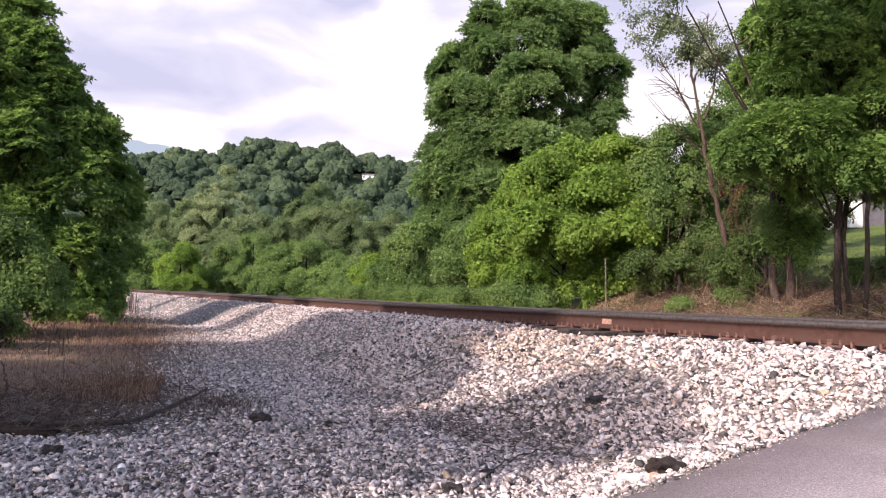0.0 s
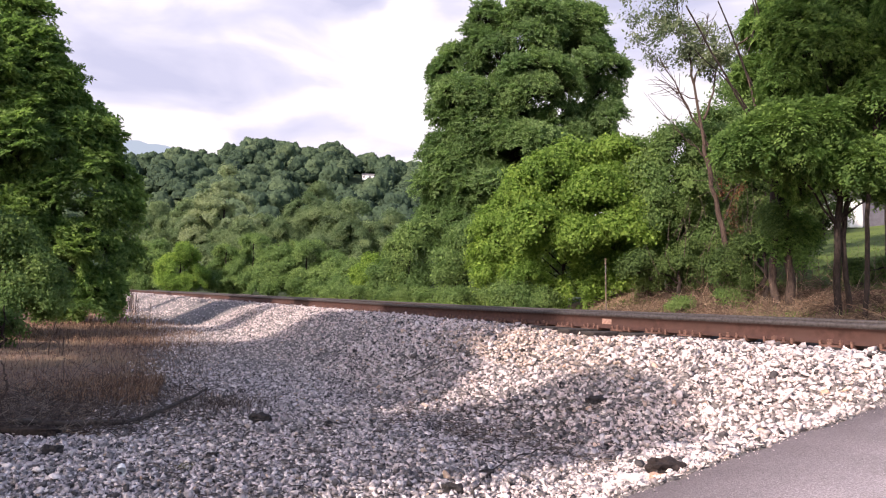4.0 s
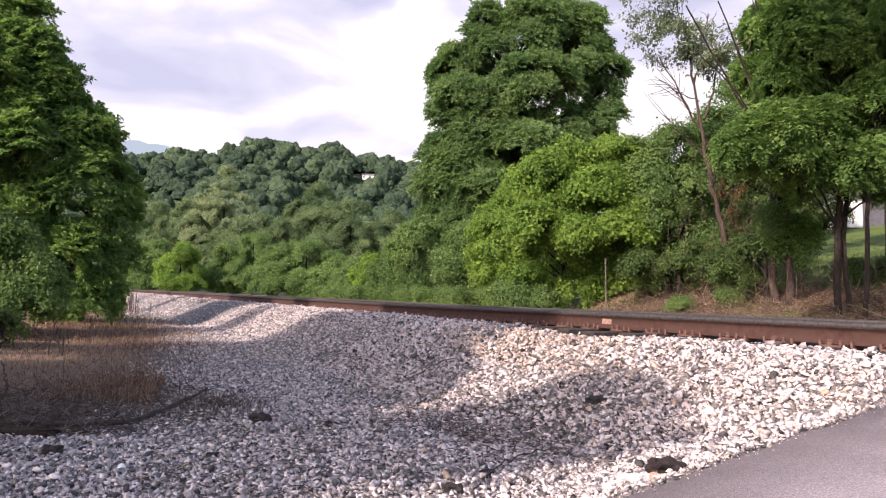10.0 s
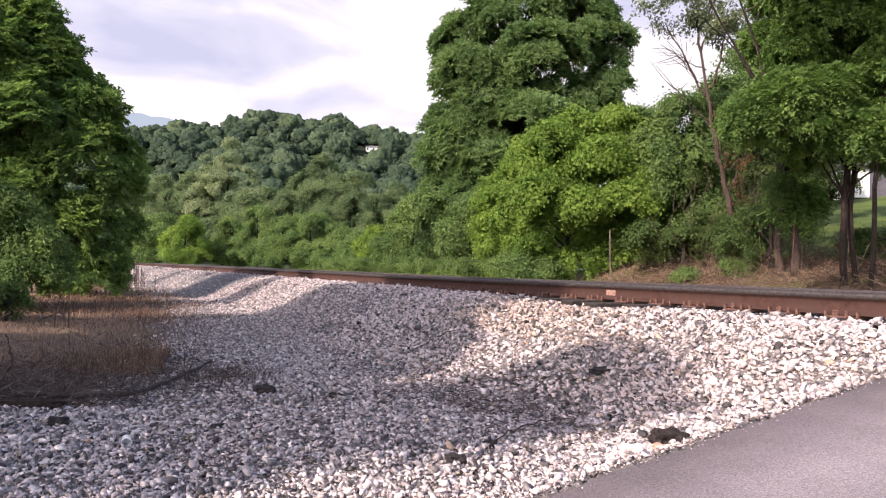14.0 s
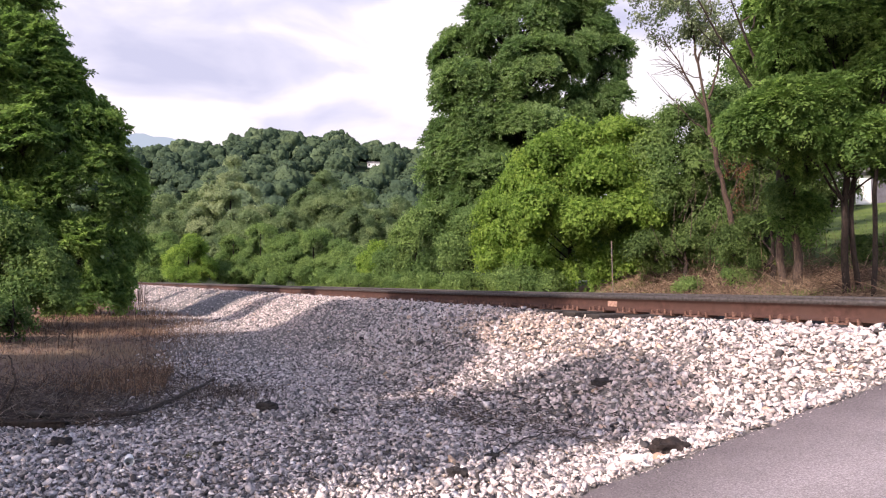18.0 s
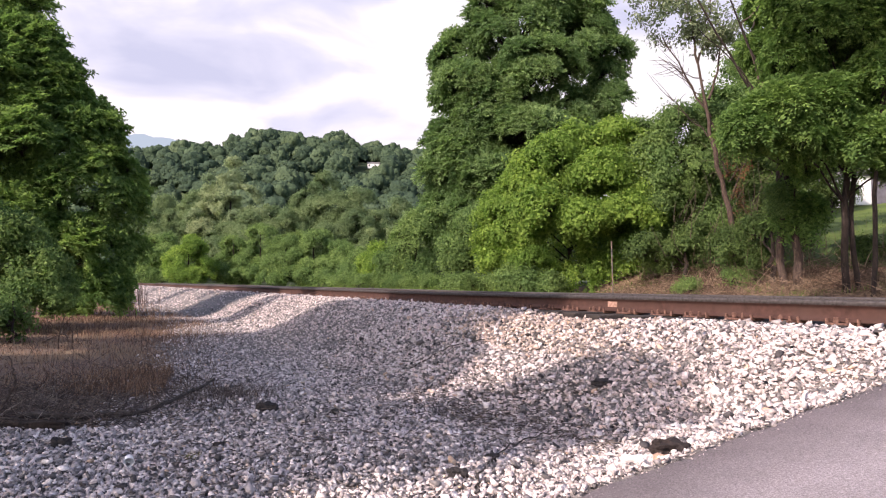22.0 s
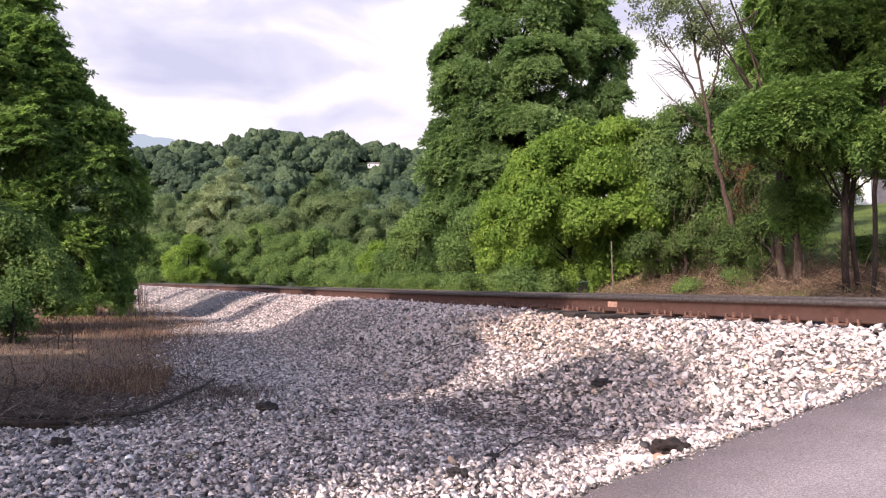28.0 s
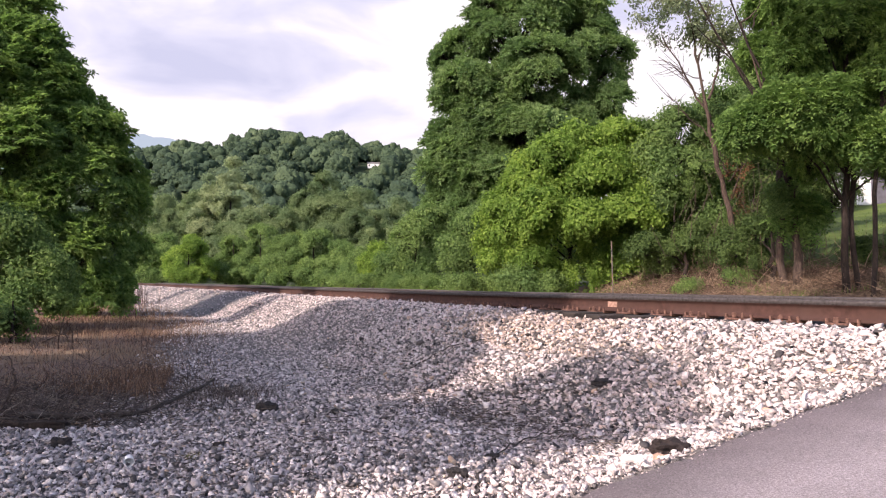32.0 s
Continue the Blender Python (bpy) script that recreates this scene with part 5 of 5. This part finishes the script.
x, y = in_ditch(11000, 7.0, 14.5, 0.0)
blades("dry_grass", x, y, 0.09, 0.007, STRAW, 41, 0.5, "brown dead grass in the ditch")
x, y = in_ditch(9000, 13.0, 17.0, -0.2)
blades("dry_grass", x, y, 0.15, 0.0065, STRAW, 42, 0.7, "tall tan dead grass in sunlight")
x, y = in_ditch(9000, 17, 42, -0.3)
blades("dry_grass", x, y, 0.18, 0.011, STRAW, 43, 0.6, "brown weeds along the ballast")
n = 2600
y = grng.uniform(6.7, 8.6, n)
x = grass_edge(y) - 0.15 - np.abs(grng.normal(0, 0.55, n))
blades("dry_grass", x, y, 0.17, 0.006, STRAW, 54, 0.5, "tan dead grass tufts above the brush")
x, y = in_ditch(500, 26, 36, -0.5)
blades("tall_weeds", x, y, 1.0, 0.03, BRUSH, 44, 0.15, "tall dead weed stalks beside the ballast")
x, y = in_ditch(4200, 5.5, 8.0, 0.15)
y = np.clip(5.45 + np.abs(grng.normal(0, 1.3, len(x))), 5.45, 11)
litter("dead_brush", x, y, 0.17, 0.004, BRUSH, 45, 0.4, "pile of dry dead twigs and stalks")
x, y = in_ditch(420, 6.0, 12.5, 0.1)
litter("dead_stalks", x, y, 0.4, 0.004, BRUSH, 46, 0.9, "standing dead weed stalks")

# the dry bank beyond the track
n = 5000
s, t = grng.uniform(9.8, 13.0, n), grng.uniform(2, 13.5, n)
x, y = xy(s, t)
blades("bank_grass", x, y, 0.11, 0.009, THATCH, 47, 0.7, "bleached dry grass on the bank", 0.6)
n = 3000
s, t = grng.uniform(9.8, 13.1, n), grng.uniform(2, 13, n)
x, y = xy(s, t)
litter("bank_brush", x, y, 0.24, 0.0035, HEAP, 48, 0.3, "tangle of bleached dead stalks on the bank", "brush", 0.12)
# bare dead stems standing in the undergrowth
n = 420
s, t = grng.uniform(11.2, 13.6, n), grng.uniform(6.9, 11.8, n)
x, y = xy(s, t)
litter("dead_stems", x, y, 0.6, 0.005, HEAP, 55, 1.3, "thin dead stems standing in the undergrowth", "brush", 0.3)
# heaped brush below the bushes
n = 5200
s, t = 10.2 + 2.6 * grng.uniform(0, 1, n) ** 0.8, 3.5 + 8.7 * grng.uniform(0, 1, n) ** 0.7
x, y = xy(s, t)
heap = 0.04 + 0.2 * smooth(s, 9.9, 12.3) * (0.55 + 0.45 * np.sin(t * 1.9 + 1.0) * np.sin(t * 0.83)) * smooth(t, 4.5, 8.0)
litter("bank_brush", x, y, 0.26, 0.0034, HEAP, 52, 0.55, "heap of tangled dead brush on the bank", "brush", heap)
n = 150
s, t = grng.uniform(10.4, 12.6, n), grng.uniform(3.0, 12.2, n)
x, y = xy(s, t)
litter("pale_sticks", x, y, 0.42, 0.007, STRAW, 53, 0.45, "pale broken sticks lying on the dry bank", "brush", 0.15)
n = 5200
s, t = grng.uniform(10.0, 12.0, n), grng.uniform(2, 13.5, n)
k = waves(s, t, 2.1, 3) > 0.2
s, t = s[k], t[k]
x, y = xy(s, t)
blades("bank_weeds", x, y, 0.13, 0.014, GRASS, 51, 0.6, "sparse green weeds in the dry bank grass")
n = 9000
s, t = grng.uniform(12.6, 34, n), grng.uniform(-4, 16, n)
x, y = xy(s, t)
blades("lawn_grass", x, y, 0.09, 0.02, GRASS, 49, 0.5, "mown green lawn on the slope")
n = 5000
s, t = grng.uniform(9.7, 11.5, n), grng.uniform(13, 34, n)
k = waves(s, t, 1.6, 7) > -0.1
x, y = xy(s[k], t[k])
blades("verge_grass", x, y, 0.36, 0.02, GRASS, 50, 0.5, "fresh green grass along the track")


def chunk(name, x, y, size, seed, label, category, mat=DARKSTONE, sink=0.22):
    rng = np.random.default_rng(seed)
    bm = bmesh.new()
    bmesh.ops.create_icosphere(bm, subdivisions=3, radius=0.5)
    for v in bm.verts:
        v.co = Vector([math.copysign(abs(c * 2) ** 0.7, c) * 0.5 for c in v.co])
        v.co *= 1 + 0.5 * noise.noise(v.co * 3.4 + Vector((seed, 0, 0))) + 0.1 * noise.noise(v.co * 9 + Vector((0, seed, 0))) + rng.normal(0, 0.05)
        v.co = Vector((v.co.x * size[0], v.co.y * size[1], v.co.z * size[2]))
    ob = new(name, bm_mesh(name, bm, mat))
    ob.location = put(x, y, size[2] * (0.5 - sink))
    ob.rotation_euler = (0, 0, rng.uniform(-0.5, 0.5))
    return tagged(ob, label, category)


def branch(name, points, radius, label, mat=TWIG, seed=0):
    rng = np.random.default_rng(seed)
    pts = [(px, py, put(px, py)[2] + h) for px, py, h in points]
    ob = new(name, mesh_of(name, *tube(bent(pts, 24, 0.008, rng), radius, 7, rng, 0.15), mat, True))
    return tagged(ob, label, "branch")


chunk("dark_clod", -1.53, 6.1, (0.19, 0.1, 0.1), 1, "small black clod of cinder on the ballast", "clod")
chunk("dark_clod", -2.66, 4.9, (0.13, 0.09, 0.08), 2, "jagged black clod on the ballast", "clod")
chunk("dark_clod", -1.56, 4.88, (0.09, 0.06, 0.05), 3, "flat dark clod on the ballast", "clod")
chunk("dark_clod", 1.36, 5.9, (0.2, 0.12, 0.06), 4, "dark earthy clod on the bank", "clod")
chunk("dark_clod", -0.9, 6.0, (0.12, 0.08, 0.05), 5, "flat dark clod on the ballast", "clod")
chunk("dark_clod", 0.3, 4.3, (0.1, 0.06, 0.05), 6, "flat dark clod on the ballast", "clod")
chunk("dark_clod", 0.08, 3.95, (0.11, 0.07, 0.06), 7, "flat dark clod on the ballast", "clod")
chunk("asphalt_lump", 1.19, 3.66, (0.2, 0.13, 0.09), 8, "broken lump of old asphalt beside the lane", "lump", two_scale("old_asphalt", (0.012, 0.009, 0.009), (0.045, 0.033, 0.03), 40, 5, 0.95, 1.0), 0.18)
chunk("rusty_stone", 1.09, 3.53, (0.07, 0.055, 0.04), 9, "orange-brown stone at the lane's edge", "stone", two_scale("iron_stone", (0.38, 0.22, 0.15), (0.54, 0.37, 0.29), 30, 4, 0.9, 0.4))
chunk("pale_stone", 0.98, 3.6, (0.14, 0.1, 0.07), 10, "large pale pinkish stone at the lane's edge", "stone", two_scale("pale_lime", (0.5, 0.43, 0.41), (0.72, 0.66, 0.64), 25, 4, 0.9, 0.4))
chunk("rotten_log", -3.15, 5.4, (0.5, 0.08, 0.09), 11, "rotten dark log at the edge of the brush", "log", BARK)
branch("fallen_branch", [(-3.4, 5.62, 0.05), (-2.95, 5.7, 0.05), (-2.56, 5.96, 0.03), (-2.44, 6.5, 0.06), (-2.36, 7.25, 0.1)], (0.028, 0.026, 0.02, 0.012), "long dead branch lying along the brush", seed=1)
branch("bent_twig", [(0.17, 3.7, 0.02), (0.29, 4.24, 0.03), (0.56, 4.78, 0.05), (0.89, 5.14, 0.05), (0.99, 4.9, 0.02)], (0.006, 0.005, 0.003), "thin bent twig arched over the stones", seed=2)
branch("bent_twig", [(-0.4, 8.2, 0.02), (0.0, 8.3, 0.04), (0.4, 8.1, 0.03), (0.7, 7.9, 0.02)], (0.008, 0.006, 0.003), "thin dead twig on the bank", seed=3)
branch("bleached_stick", [(-3.55, 5.6, 0.05), (-3.5, 5.75, 0.3), (-3.6, 5.8, 0.5)], (0.014, 0.01, 0.005), "pale broken stick leaning from the brush", DEAD_LIT_BARK, 4)
branch("bleached_stick", [(-2.75, 5.45, 0.03), (-2.6, 5.5, 0.1), (-2.52, 5.55, 0.17)], (0.008, 0.006, 0.004), "pale broken stick leaning from the brush", DEAD_LIT_BARK, 5)


def dead_sapling():
    top = thing("dead_sapling", put(-6.1, 11.0), "bent rusty-brown dead sapling in the grass", "sapling")
    for pts, r in (([(0.05, 0, -0.1), (0.04, 0, 0.15), (0.09, 0, 0.36), (0.14, 0, 0.52)], 0.013), ([(-0.2, 0, 0.1), (0.0, 0, 0.2), (0.12, 0, 0.25), (0.2, 0, 0.2), (0.22, 0, 0.02)], 0.012),
                   ([(0.26, 0, -0.05), (0.27, 0, 0.28)], 0.016), ([(0.06, 0, 0.22), (-0.1, 0, 0.42)], 0.006), ([(0.08, 0, 0.32), (0.24, 0, 0.5)], 0.006)):
        part("stem", mesh_of("stem", *tube(bent(pts, 9), (r, r * 0.6), 6), DEAD_LIT_BARK, True), top)


dead_sapling()


def cup():
    """A small white cup on its side, open towards the lane."""
    bm = bmesh.new()
    ring = []
    prof = [(0.0, 0.07), (0.024, 0.07), (0.032, 0.0), (0.029, 0.0), (0.022, 0.066), (0.0, 0.066)]
    n = 20
    for r, z in prof:
        ring.append([bm.verts.new((r * math.cos(6.2832 * i / n), r * math.sin(6.2832 * i / n), z)) for i in range(n)])
    for a, b in zip(ring, ring[1:]):
        for i in range(n):
            bm.faces.new((a[i], a[(i + 1) % n], b[(i + 1) % n], b[i]))
    bmesh.ops.remove_doubles(bm, verts=bm.verts[:], dist=1e-5)
    ob = new("plastic_cup", bm_mesh("plastic_cup", bm, WHITE))
    x, y, z = put(-1.95, 4.38, 0.03)
    ob.matrix_basis = pose(x, y, z, -78, 0, 25)
    tagged(ob, "small white plastic cup lying among the stones", "cup")


cup()
# dark twigs and leaf litter between the stones of the ditch
n = 1900
s = np.where(grng.uniform(0, 1, n) < 0.55, grng.normal(3.3, 0.35, n), grng.uniform(0.6, 3.8, n))
t = np.where(grng.uniform(0, 1, n) < 0.6, grng.normal(5.0, 0.9, n), grng.uniform(3.6, 10, n))
k = (t > ROAD_T + 0.9) & (s < 4.2)
x, y = xy(s[k], t[k])
k = x > grass_edge(y)
litter("leaf_litter", x[k], y[k], 0.09, 0.004, BRUSH, 57, 0.2, "dark twigs and leaf litter among the stones", "litter", 0.055)
trng = np.random.default_rng(61)
blades("moss_tuft", -1.63 + trng.normal(0, 0.035, 260), 4.62 + trng.normal(0, 0.03, 260), 0.05, 0.005, island_mat("tuft", [(0, (0.09, 0.085, 0.03)), (1, (0.24, 0.22, 0.1))]), 62, 0.6, "small yellow-green weed tuft among the stones")
n = 1400
blades("twig_clump", -2.1 + trng.normal(0, 0.22, n), 6.8 + trng.normal(0, 0.25, n), 0.11, 0.005, BRUSH, 63, 1.4, "clump of dry dead weeds on the stones")


def stake():
    top = thing("steel_stake", put(3.7, 15.2), "thin weathered steel stake on the bank", "stake")
    part("shaft", box_mesh("shaft", 0.026, 0.026, 1.45, GALV, 0.005), top, pose(0, 0, 0.57, 0, -1))


stake()

# ---- motion ----


def motions():
    walk(clouds, [(0, pose(0, 0, 0)), (8, pose(0, 0, 0, 0.15, 0, -1.05)), (16, pose(0, 0, 0, 0.3, 0, -2.1)), (24, pose(0, 0, 0, 0.45, 0, -3.15)), (32, pose(0, 0, 0, 0.6, 0, -4.2))])
    gust = [(0, 0.3), (2, -0.2), (4, 0.4), (6, -0.1), (8, 0.3), (10, -0.3), (12, 0.5), (14, 0.1), (16, 0.6), (18, -0.1), (20, 0.3), (22, 0.0), (24, 0.6), (26, 0.2), (28, 1.0), (29, 0.3), (30, 1.2), (31, 0.7), (32, 1.5)]
    for ob, m, amp, phase, c in SWAY:
        rows = []
        for t, g in gust:
            a = amp * (g + 0.35 * math.sin(t * 2.1 + phase))
            turn = Matrix.Rotation(radians(a), 4, "Y") @ Matrix.Rotation(radians(0.6 * a * math.sin(phase)), 4, "X")
            q = Matrix.Translation(c + Vector((0.03 * a, 0.008 * a, -0.008 * a))) @ turn @ Matrix.Translation(-c) @ m
            rows.append((t, q))
        walk(ob, rows)


motions()
